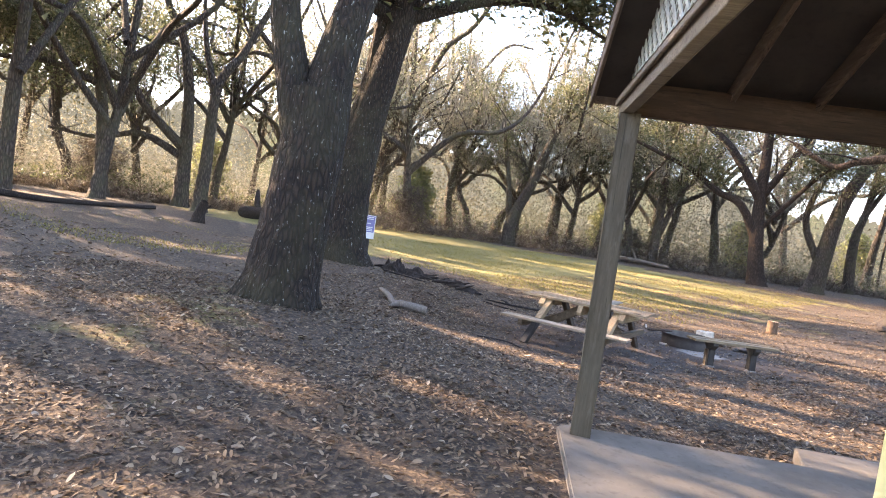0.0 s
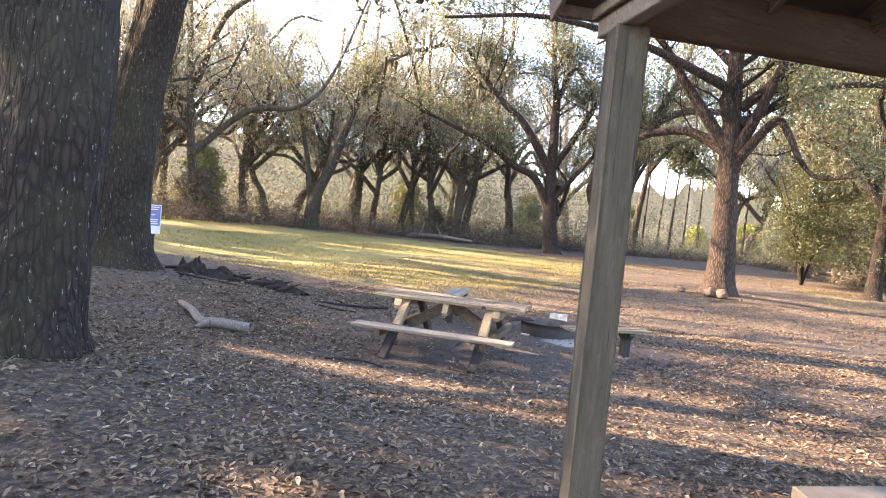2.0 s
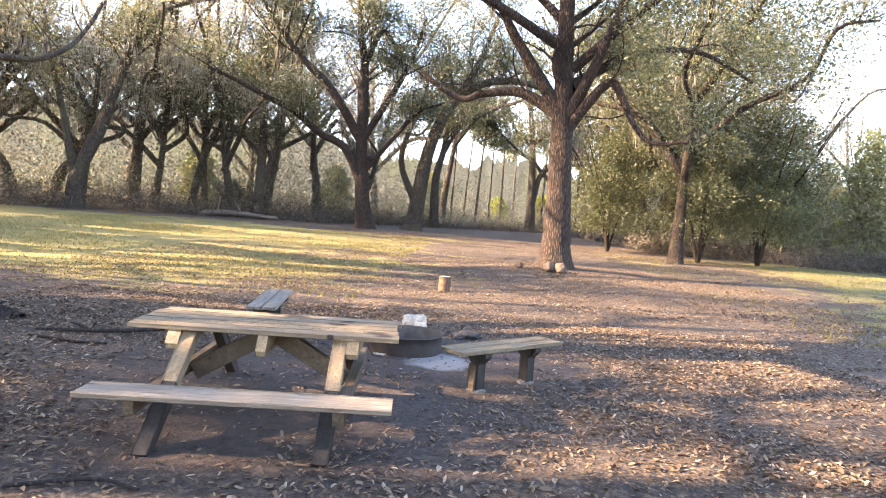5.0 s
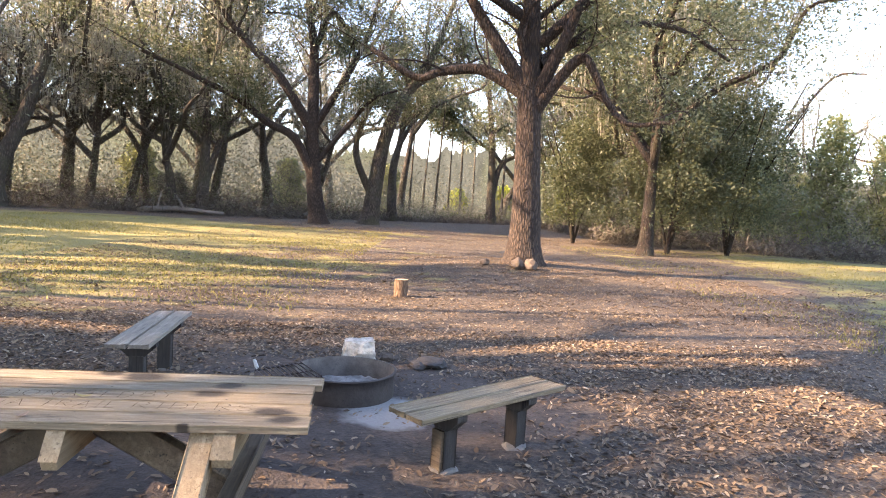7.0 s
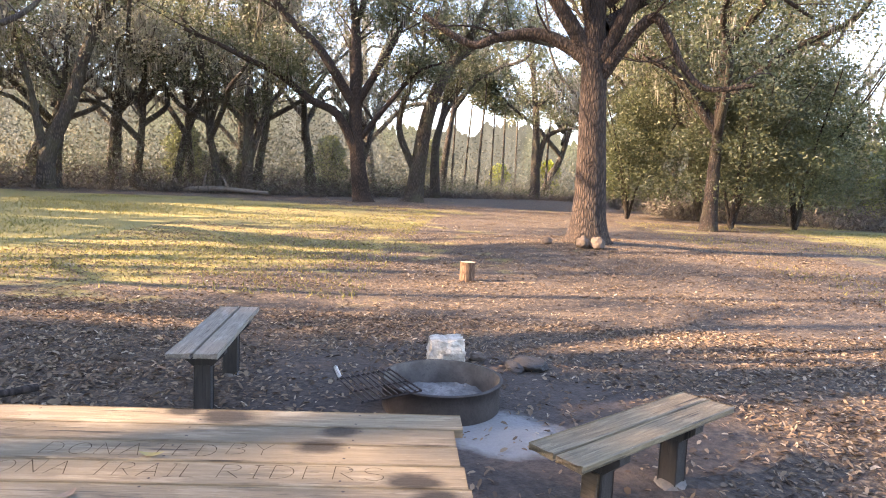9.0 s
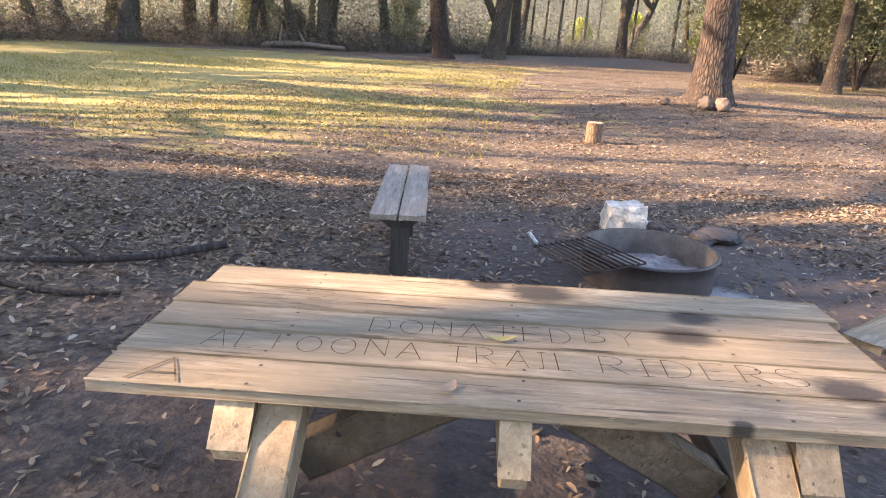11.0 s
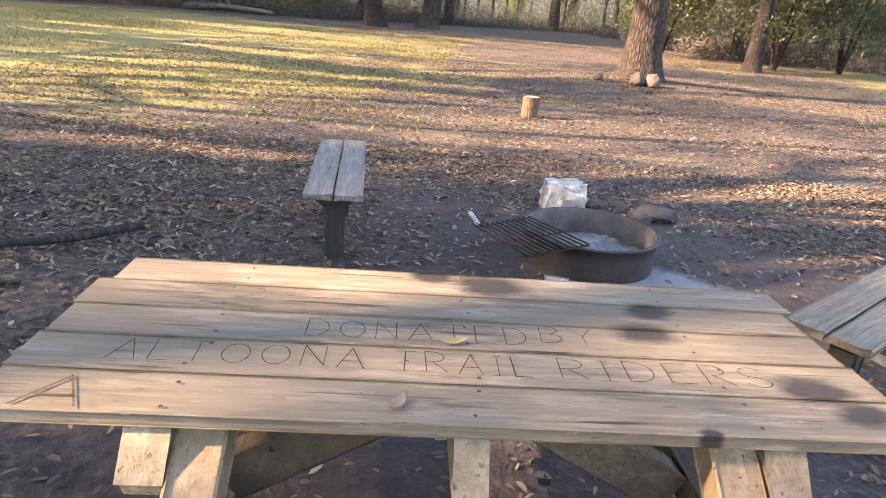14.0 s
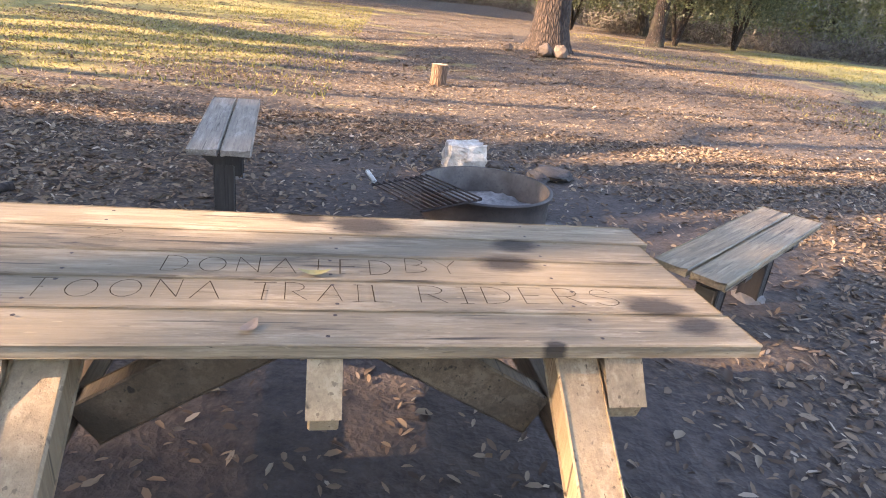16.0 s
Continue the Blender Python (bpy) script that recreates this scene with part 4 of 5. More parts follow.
bear = np.linspace(-2.6, 1.9, 1400)
top = np.array([14.0 + 4.0 * noise.noise(Vector((b * 9, 1, 0))) + 2.5 * noise.noise(Vector((b * 40, 5, 0))) + 1.6 * noise.noise(Vector((b * 190, 9, 0))) for b in bear])
top = np.maximum(top + np.interp(bear, [-0.7, -0.3, -0.1, 0.12, 0.3, 0.6], [1.0, 0.0, -3.5, -3.5, 0.0, -5.0]), 2.0)
px, py = -1.5 + np.sin(bear) * 118, 5 + np.cos(bear) * 118
vv = np.concatenate([np.stack([px, py, bear * 0 - 1], 1), np.stack([px, py, top], 1)])
i = np.arange(len(bear) - 1)
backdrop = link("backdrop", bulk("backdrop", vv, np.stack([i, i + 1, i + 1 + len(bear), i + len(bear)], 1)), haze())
tagged(backdrop, "self-glowing grey-green band of far woods with painted haze", "woods", kind="structure")

# ---------------------------------------------------------------- picnic table
table = thing("picnic_table", pose(-3.394, 9.82, 0, 0, 0, 5.3), "weathered picnic table with one seat and carved lettering", "table")
for k in range(5):
    y = -0.405 + 0.081 + k * 0.162
    x0, x1 = ((-1.062, 1.056), (-1.068, 1.046), (-1.06, 1.032), (-1.07, 1.03), (-1.03, 1.068))[k]
    timber("tabletop_board", (x0, y, 0.731), (x1, y, 0.731), 0.156, 0.038, M_TOP, table, worn=0.0002, bevel=0.004)
timber("seat", (-1.06, -1.055, 0.411), (1.05, -1.055, 0.411), 0.285, 0.04, M_SEAT, table, "grey weathered seat plank", worn=0.0015, bevel=0.008)


def cleat(x, wide, low, label):
    bm = prism(bmesh.new(), [(-0.385, 0.711), (-0.458, low + 0.05), (-0.44, low), (0.43, low), (0.445, low + 0.05), (0.38, 0.711)], -wide / 2, wide / 2)
    bm.transform(Matrix(((0, 0, 1, x), (1, 0, 0, 0), (0, 1, 0, 0), (0, 0, 0, 1))))
    bmesh.ops.bevel(bm, geom=bm.edges[:], offset=0.005, segments=1, affect="EDGES")
    part("cleat", bm, M_SPLIT, table, label)


for sx in (-1, 1):
    x = 0.592 * sx
    timber("leg", (x, -0.715, 0.37), (x, -0.26, 0.708), 0.112, 0.095, M_LEG, table, "pale timber leg, split at the edge", up=(0, 1, 0))
    timber("lower_leg", (x, -1.2, 0.01), (x, -0.719, 0.367), 0.11, 0.093, M_DARKLEG, table, "near-black lower part of the leg", up=(0, 1, 0))
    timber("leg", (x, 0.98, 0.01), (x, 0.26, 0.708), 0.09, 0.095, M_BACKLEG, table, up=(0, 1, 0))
    cleat(x + 0.104 * sx, 0.088, 0.57, "top cleat with slanted sawn ends")
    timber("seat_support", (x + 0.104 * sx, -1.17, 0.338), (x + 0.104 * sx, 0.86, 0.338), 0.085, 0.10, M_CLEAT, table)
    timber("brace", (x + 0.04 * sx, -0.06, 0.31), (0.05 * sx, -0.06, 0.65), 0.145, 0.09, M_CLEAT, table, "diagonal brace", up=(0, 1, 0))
    for yy in (-0.42, 0.42):
        bm = bmesh.new()
        bmesh.ops.create_cone(bm, cap_ends=True, segments=8, radius1=0.014, radius2=0.011, depth=0.02, matrix=pose(x - 0.05 * sx, -0.95 if yy < 0 else 0.8, 0.34, 0, 90 * sx))
        part("bolt", bm, M_NAIL, table)
timber("split_strip", (-0.53, -0.3, 0.705), (-0.665, -0.3, 0.43), 0.03, 0.026, M_DEAD, table, "rough barky strip under the tabletop", up=(0, 1, 0), worn=0.005, bevel=0.007)
cleat(-0.012, 0.068, 0.55, "middle cleat with slanted sawn ends")
nail_rng = random.Random(4)
for x in (-0.66, 0.0, 0.64):
    for k in range(5):
        for dy in (-0.045, 0.045):
            bm = bmesh.new()
            bmesh.ops.create_circle(bm, cap_ends=True, segments=7, radius=0.0055, matrix=pose(x + nail_rng.uniform(-0.02, 0.02), -0.324 + 0.162 * k + dy + nail_rng.uniform(-0.01, 0.01), 0.7504))
            part("nail", bm, M_NAIL, table)


def bow(cx, cy, rx, ry, a, b, n=9):
    return [(cx + rx * math.cos(radians(a + (b - a) * i / n)), cy + ry * math.sin(radians(a + (b - a) * i / n))) for i in range(n + 1)]


GLYPH = {
    "D": [[(0, 0), (0.04, 1)], [(0.04, 1)] + bow(0.2, 0.5, 0.45, 0.5, 90, -90) + [(0, 0)]], "O": [bow(0.36, 0.5, 0.36, 0.48, 80, 440, 16)], "N": [[(0, 0), (0.05, 1), (0.6, 0.02), (0.62, 1)]],
    "A": [[(0, 0), (0.38, 1), (0.7, 0)], [(0.14, 0.34), (0.58, 0.34)]], "T": [[(0, 0.98), (0.62, 1)], [(0.31, 1), (0.3, 0)], [(0.3, 0.5), (0.42, 0.5)]], "E": [[(0.55, 1), (0, 1), (0, 0), (0.56, 0)], [(0, 0.52), (0.42, 0.52)]],
    "B": [[(0, 0), (0.02, 1)] + bow(0.2, 0.76, 0.3, 0.24, 90, -90, 6) + [(0.02, 0.52)] + bow(0.22, 0.26, 0.36, 0.26, 90, -90, 6) + [(0, 0)]], "Y": [[(0, 1), (0.3, 0.5), (0.6, 1)], [(0.3, 0.5), (0.3, 0)]],
    "L": [[(0, 1), (0, 0), (0.5, 0.0)]], "R": [[(0, 0), (0, 1)] + bow(0.22, 0.74, 0.33, 0.26, 90, -90, 7) + [(0, 0.48)], [(0.2, 0.48), (0.6, 0)]],
    "I": [[(0.15, 1), (0.15, 0)], [(0, 0), (0.3, 0)], [(0.02, 1), (0.28, 1)]], "S": [bow(0.3, 0.75, 0.28, 0.25, 20, 270, 8) + bow(0.3, 0.25, 0.3, 0.25, 90, -165, 8)], "2": [bow(0.3, 0.72, 0.28, 0.28, 160, -40, 8) + [(0.0, 0.0), (0.62, 0.0)]],
}


def carve(body, x, y, cap, width, mat, stroke=0.0025, name="carved_letter"):
    """Hand-cut lettering: each letter a set of thin grooves laid on the boards."""
    adv = [0.45 if c == " " else max(p[0] for g in GLYPH[c] for p in g) + 0.32 for c in body]
    k = width / (sum(adv) - 0.32)
    cut = random.Random(len(body))
    for c, w in zip(body, adv):
        if c != " ":
            bm = bmesh.new()
            dy, tilt = cut.uniform(-0.004, 0.004), cut.uniform(-0.04, 0.04)
            for line in GLYPH[c]:
                for (ax, ay), (bx, by) in zip(line, line[1:]):
                    p = Vector((x + (ax + tilt * ay) * k, y + ay * cap + dy, 0))
                    q = Vector((x + (bx + tilt * by) * k, y + by * cap + dy, 0))
                    n = (q - p).normalized().cross(Vector((0, 0, 1))) * stroke * cut.uniform(0.35, 0.6)
                    e = (q - p).normalized() * stroke * 0.3
                    vs = [bm.verts.new((v.x, v.y, 0.75035)) for v in (p - n - e, q - n + e, q + n + e, p + n - e)]
                    bm.faces.new(list(reversed(vs)))
            part(name, bm, mat, table)
        x += w * k


for word, x, y, width in (("DONATED", -0.425, -0.048, 0.59), ("BY", 0.205, -0.03, 0.155), ("ALTOONA", -0.862, -0.197, 0.6), ("TRAIL", -0.19, -0.2, 0.34), ("RIDERS", 0.224, -0.203, 0.545)):
    carve(word, x, y, 0.092, width, M_GROOVE)
carve("2", -0.655, 0.15, 0.07, 0.08, M_FAINT)
carve("A", -0.97, -0.385, 0.11, 0.13, M_FAINT, 0.006, "scorch_mark")


def leaf_mesh(length, width, curl, seed):
    bm = bmesh.new()
    rows = []
    for i in range(7):
        t = i / 6
        w = width * math.sin(math.pi * (0.06 + 0.9 * t)) * 0.5
        z = curl * (t - 0.5) ** 2 * 4 * length
        rows.append([bm.verts.new((length * (t - 0.5), s * w, z + abs(s) * 0.18 * w + 0.001)) for s in (-1, 0, 1)])
    for a, b in zip(rows, rows[1:]):
        for i in (0, 1):
            bm.faces.new((a[i], a[i + 1], b[i + 1], b[i]))
    return bm


def fallen_leaf(x, y, z, turn, length, width, colour, label):
    me = bpy.data.meshes.new("fallen_leaf")
    bm = leaf_mesh(length, width, 0.16, 1)
    bm.to_mesh(me)
    bm.free()
    ob = link("fallen_leaf", me, plain("leaf_on_table", colour, 0.7, 0, 0.2, 30))
    ob.matrix_world = pose(x, y, z, 0, 0, turn)
    return tagged(ob, label, "leaf")


fallen_leaf(-3.54, 9.47, 0.7508, 68, 0.062, 0.032, (0.25, 0.17, 0.115), "curled dry brown leaf lying on the table")
fallen_leaf(-3.43, 9.765, 0.7508, 8, 0.085, 0.03, (0.27, 0.22, 0.08), "yellowish dry leaf lying on the table")


# ---------------------------------------------------------------- benches by the fire
def bench(m, label, top, lit, posts, half):
    b = thing("plank_bench", m, label, "bench", "benches by the fire ring")
    for s in (-1, 1):
        timber("plank", (-half, 0.088 * s, top - 0.021), (half - 0.01 * (s > 0), 0.088 * s, top - 0.021), 0.166, 0.042, M_WARM if lit else M_BENCH, b, worn=0.002, bevel=0.007)
    for k, x in enumerate(posts):
        bm = bmesh.new()
        prism(bm, [(-0.15, top - 0.043), (-0.15, top - 0.09), (-0.062, top - 0.17), (0.062, top - 0.17), (0.15, top - 0.09), (0.15, top - 0.043)], -0.045, 0.045)
        bm.transform(pose(x, 0, 0, 90, 0, 90))
        part("bracket", bm, M_DARKLEG, b)
        timber("post", (x, 0, -0.05), (x, 0, top - 0.165), 0.11, 0.12, M_DARKLEG, b, up=(0, 1, 0))
        bm = lump(0.105, (1, 0.9, 0.3), 3 + k, 0.3, 2)
        bm.transform(pose(x, 0, 0.005))
        part("footing", bm, M_FOOT, b, "earthy concrete footing")
    # the lighter board stands in for the lit piece of the post
    if lit:
        timber("side_board", (-0.43, 0.0, 0.0), (-0.43, 0.0, top - 0.17), 0.1, 0.03, M_CLEAT, b, "lighter board added on the post for its lit piece", up=(1, 0, 0))
    return b


bench(pose(-4.27, 12.465, 0, 0, 0, 98.7), "grey two-plank bench on blackened posts beside the fire ring", 0.535, False, (-0.46, 0.42), 0.77)
bench(pose(-1.36, 11.13, 0, 0, 0, 41.6), "two-plank bench with sun-warmed brown colour on dark posts beside the table", 0.46, True, (-0.36, 0.36), 0.725)

# ---------------------------------------------------------------- fire ring and what lies by it
ring = thing("fire_ring", pose(-2.52, 12.46, 0), "rusty steel fire ring half filled with grey ash", "fire ring")


def lathe(profile, n=56, wobble=0.0):
    bm = bmesh.new()
    rows = []
    for i in range(n):
        a = 2 * math.pi * i / n
        k = 1 + wobble * math.sin(2 * a + 0.6) + wobble * 0.5 * math.sin(5 * a)
        rows.append([bm.verts.new((r * k * math.cos(a), r * k * math.sin(a), z)) for r, z in profile])
    for i in range(n):
        a, b = rows[i], rows[(i + 1) % n]
        for j in range(len(profile) - 1):
            bm.faces.new((a[j], b[j], b[j + 1], a[j + 1]))
    return bm


part("outer_wall", lathe([(0.452, -0.03), (0.455, 0.06), (0.452, 0.14), (0.455, 0.215), (0.470, 0.222), (0.472, 0.232), (0.446, 0.235)], 56, 0.008), M_RUST, ring, smooth=True)
part("inner_wall", lathe([(0.446, 0.235), (0.441, 0.22), (0.440, 0.02)], 56, 0.008), M_RUSTIN, ring, "ash-coated inside of the ring", smooth=True)
bm = bmesh.new()
bmesh.ops.create_grid(bm, x_segments=36, y_segments=36, size=0.44)
for v in bm.verts:
    r = math.hypot(v.co.x, v.co.y)
    m = max(abs(v.co.x), abs(v.co.y))
    if r > 1e-6:
        v.co.x, v.co.y = v.co.x * m / r, v.co.y * m / r
    v.co.z = 0.075 + 0.035 * noise.noise(v.co * 7) + 0.018 * noise.noise(v.co * 23) - 0.03 * (m / 0.44) ** 3
part("ash_bed", bm, M_ASH, ring, "grey ash with charred bits", smooth=True)

grate = thing("cooking_grate", pose(-2.975, 12.13, 0.247, 6, -5, -65), "black iron cooking grate leaning on the fire ring", "grate")
for x in (-0.35, 0.05, 0.35):
    timber("cross_bar", (x, -0.215, 0), (x, 0.215, 0), 0.014, 0.012, M_IRON, grate, worn=0)
for k in range(11):
    bm = bmesh.new()
    bmesh.ops.create_cone(bm, cap_ends=True, segments=6, radius1=0.0065, radius2=0.0065, depth=0.72, matrix=pose(0, -0.205 + 0.041 * k, 0.011, 0, 90))
    part("bar", bm, M_IRON, grate)
shape = Shape()
t = np.linspace(0, 1, 60)
tube(shape, np.stack([-0.36 - 0.12 * t, -0.19 + 0.014 * np.cos(t * 50), 0.02 + 0.05 * t + 0.014 * np.sin(t * 50)], 1), np.full(60, 0.004), 5)
link("coil_handle", shape.mesh("coil_handle", True), M_COIL, grate, "bright wire coil handle")

shape = Shape()
t = np.linspace(0, 1, 70)
tube(shape, np.stack([0.15 * t, 0.017 * np.cos(t * 70), 0.018 + 0.017 * np.sin(t * 70)], 1), np.full(70, 0.005), 5)
coil = link("coil_handle", shape.mesh("coil_handle", True), M_COIL)
coil.matrix_world = pose(-2.86, 11.98, land_z(-2.8, 12.0), 0, 0, -8)
tagged(coil, "pale wire coil handle lying on the soil", "handle")


def stone(x, y, radius, squash, mat, label, seed, rough=0.3, sink=0.75, name="stone"):
    bm = lump(radius, squash, seed, rough)
    me = bpy.data.meshes.new(name)
    bm.to_mesh(me)
    bm.free()
    ob = link(name, me, mat)
    ob.matrix_world = pose(x, y, land_z(x, y) + radius * squash[2] * sink, 0, 0, seed * 40)
    return tagged(ob, label, "stone")


def block_rock():
    """Angular boulder: a box with cut corners, notched on top and pitted."""
    bm = bmesh.new()
    bmesh.ops.create_cube(bm, size=1.0)
    bmesh.ops.subdivide_edges(bm, edges=bm.edges[:], cuts=7, use_grid_fill=True)
    for v in bm.verts:
        c = v.co.copy()
        c = c.lerp(c.normalized() * 0.62, 0.22)
        c.x *= 1 - 0.16 * (c.z + 0.5)
        if c.z > 0.3:
            c.z -= 0.06 * math.exp(-((c.x + 0.02) / 0.12) ** 2) - 0.05 * c.x
        c += Vector((noise.noise(c * 3.1), noise.noise(c * 3.1 + Vector((9, 0, 0))), noise.noise(c * 3.1 + Vector((0, 9, 0))))) * 0.06
        c += c.normalized() * noise.noise(c * 9) * 0.05 + c.normalized() * noise.noise(c * 19) * 0.03
        v.co = Vector((c.x * 0.38, c.y * 0.26, c.z * 0.27))
    return bm


me = bpy.data.meshes.new("boulder")
bm = block_rock()
bm.to_mesh(me)
bm.free()
boulder = link("boulder", me, M_ROCK)
boulder.matrix_world = pose(-2.53, 13.7, 0.1, 0, 0, 8)
tagged(boulder, "chunky whitish limestone boulder behind the fire ring", "boulder")
stone(-1.72, 13.66, 0.17, (1.25, 0.9, 0.35), M_DARKSTONE, "flat scorched stone half buried in the soil", 3)
stone(-1.86, 13.58, 0.11, (1.5, 0.8, 0.35), M_DARKSTONE, "thin scorched slab lying on the soil", 7)
stone(-2.22, 13.82, 0.07, (1.2, 1, 0.7), M_STONE, "small brown stone beside the boulder", 5)
for k, (x, y, r) in enumerate([(0.68, 24.55, 0.2), (1.06, 24.5, 0.21), (-0.2, 25.0, 0.13)]):
    stone(x, y, r, (1.0, 0.9, 0.85), M_STONE, "rounded brown stone at the foot of the oak", 11 + k, 0.25)

# ---------------------------------------------------------------- upright log, sign, logs and limbs
stump = thing("upright_log", pose(-2.35, 19.43, land_z(-2.35, 19.43) - 0.01), "short sawn log standing upright on the leaf litter", "log")
shape = Shape()
z = np.linspace(0, 0.37, 10)
tube(shape, np.stack([z * 0.02, z * 0, z], 1), np.full(10, 0.14), 22, 0.05, 0.0, 2.0)
link("bark", shape.mesh("bark", True), M_STUMP, stump)
bm = bmesh.new()
bmesh.ops.create_circle(bm, cap_ends=True, segments=24, radius=0.137, matrix=pose(0.007, 0, 0.366))
part("cut_face", bm, M_CUT, stump)

sign = thing("notice_sign", pose(-12.75, 13.55, land_z(-12.75, 13.55), 0, 0, 33), "small violet and white notice sign on a dark post", "sign")
timber("post", (0, 0.03, -0.1), (0, 0.03, 1.25), 0.1, 0.1, M_DARKLEG, sign, up=(0, 1, 0))
timber("panel", (0, -0.03, 0.78), (0, -0.03, 1.5), 0.38, 0.02, M_WHITE, sign, "white sign panel", up=(0, 1, 0), worn=0, bevel=0.003)
timber("face", (0, -0.043, 0.98), (0, -0.043, 1.48), 0.35, 0.004, M_SIGN, sign, "violet printed face", up=(0, 1, 0), worn=0, bevel=0.001)
for zz, w in ((1.44, 0.28), (1.385, 0.24), (1.25, 0.12), (1.13, 0.26), (1.08, 0.22), (1.03, 0.25)):
    timber("print_bar", (0, -0.0475, zz - 0.012), (0, -0.0475, zz + 0.012), w, 0.003, M_WHITE, sign, up=(0, 1, 0), worn=0, bevel=0.0005)


def fallen(name, pts, r0, r1, mat, label, sides=12, ridges=0.12, forks=()):
    base = Vector((pts[0][0], pts[0][1], land_z(pts[0][0], pts[0][1])))
    ob = thing(name, Matrix.Translation(base), label, "log" if r0 > 0.06 else "branch")
    out = []
    for x, y, h in pts:
        out.append((x - base.x, y - base.y, land_z(x, y) - base.z + h))
    s = Shape()
    q = smooth_path(out, 6)
    rr = np.linspace(r0, r1, len(q))
    rr[0] *= 0.6
    tube(s, q, rr, sides, ridges, 0.0, len(pts) + r0 * 50)
    link("wood", s.mesh("wood", True), mat, ob)
    for i, d, L in forks:
        s = Shape()
        p = np.array(q[int(i * (len(q) - 1))])
        e = p + np.array(d) * L
        e2 = (p + e) / 2 + np.array([0.02, -0.03, 0.05]) * L
        tube(s, smooth_path([p, e2, e], 4), np.linspace(r1 * 0.9, r1 * 0.3, 9), 7, ridges)
        link("fork", s.mesh("fork", True), mat, ob)
    return ob


fallen("fallen_limb", [(-7.5, 8.95, 0.05), (-7.0, 8.66, 0.06), (-6.5, 8.3, 0.05), (-6.15, 8.2, 0.10), (-5.75, 8.36, 0.08)], 0.045, 0.072, M_DEAD, "pale barkless fallen limb on the leaves", 12, 0.10, [(0.7, (-0.3, -0.8, -0.2), 0.25)])


def decayed(place, turn, length, width, high, label, seed, spike=0.0):
    """A log gone to ragged slabs: splinter ridges along it, torn ends and a broken stub."""
    n, k = 64, 16
    ob = thing("rotten_log", pose(place[0], place[1], land_z(*place), 0, 0, turn), label, "log")
    verts = []
    for i in range(n + 1):
        u = i / n
        for j in range(k + 1):
            v = j / k * 2 - 1
            body = max(0.0, 1 - v * v) ** 0.5 * (0.45 + 0.55 * math.sin(math.pi * min(1, max(0, u * 1.06 - 0.03)))) * (0.62 + 0.5 * noise.noise(Vector((u * length * 1.6, seed, 0))))
            sliver = abs(noise.noise(Vector((u * length * 1.3, v * 5.0, seed * 3.1)))) * 1.1 + 0.35 * noise.noise(Vector((u * length * 6, v * 9, seed)))
            z = high * max(-0.1, body * (0.55 + sliver) - 0.16)
            z += spike * math.exp(-((u - 0.07) / 0.03) ** 2 - ((v - 0.1) / 0.35) ** 2) + spike * 0.7 * math.exp(-((u - 0.2) / 0.022) ** 2 - ((v + 0.2) / 0.25) ** 2)
            verts.append(((u - 0.5) * length + 0.05 * noise.noise(Vector((v * 6, u * 3, seed))), v * width / 2 * (0.8 + 0.5 * noise.noise(Vector((u * 5, seed, 7)))) + 0.1 * math.sin(u * 5 + seed), z - 0.03))
    faces = [(i * (k + 1) + j, (i + 1) * (k + 1) + j, (i + 1) * (k + 1) + j + 1, i * (k + 1) + j + 1) for i in range(n) for j in range(k)]
    link("wood", bulk("wood", np.array(verts), np.array(faces)), M_ROT, ob)
    return ob


decayed((-10.1, 12.45), -16, 2.4, 0.65, 0.62, "dark rotten log breaking up on the ground", 2, 0.22)
decayed((-9.6, 12.0), -10, 2.0, 0.5, 0.4, "splintered dark log beside the rotten one", 5)
decayed((-7.8, 11.88), -14, 1.5, 0.55, 0.46, "hollow dark log piece", 8)
chips = random.Random(9)
for k in range(22):
    x, y = chips.uniform(-10.9, -7.2), 0
    y = 12.35 - 0.14 * (x + 10.9) + chips.uniform(-0.35, 0.3)
    L, a = chips.uniform(0.25, 0.8), chips.uniform(-0.5, 0.3)
    ob = thing("wood_splinter", pose(x, y, land_z(x, y) + 0.05, 0, chips.uniform(-16, 16), math.degrees(a)), "dark splintered slab of rotten wood", "wood", "rotten wood pile")
    s_ = Shape()
    q = smooth_path([(-L / 2, 0, 0), (-L * 0.15, chips.uniform(-0.04, 0.04), 0.03), (L / 2, chips.uniform(-0.06, 0.06), chips.uniform(-0.03, 0.1))], 4)
    tube(s_, q, np.interp(np.linspace(0, 1, len(q)), [0, 0.2, 0.7, 1], [0.02, chips.uniform(0.03, 0.06), 0.03, 0.005]), 9, 0.6, 0.0, k * 3.1)
    link("slab", s_.mesh("slab"), M_ROT, ob)
fallen("dead_branch", [(-9.9, 11.4, 0.02), (-9.0, 11.2, 0.03), (-8.2, 11.15, 0.02)], 0.03, 0.015, M_ROT, "thin dark dead branch", 7, 0.1)
fallen("dead_branch", [(-6.5, 11.25, 0.03), (-5.95, 11.5, 0.04), (-5.7, 11.7, 0.05), (-5.45, 12.05, 0.06)], 0.016, 0.028, M_ROT, "dark crooked branch on the litter", 9, 0.2, [(0.3, (-0.8, 0.4, 0.1), 0.4)])
fallen("dead_branch", [(-6.4, 11.0, 0.02), (-5.9, 11.0, 0.02), (-5.6, 11.1, 0.02)], 0.018, 0.012, M_ROT, "short dark stick on the litter", 7, 0.1)
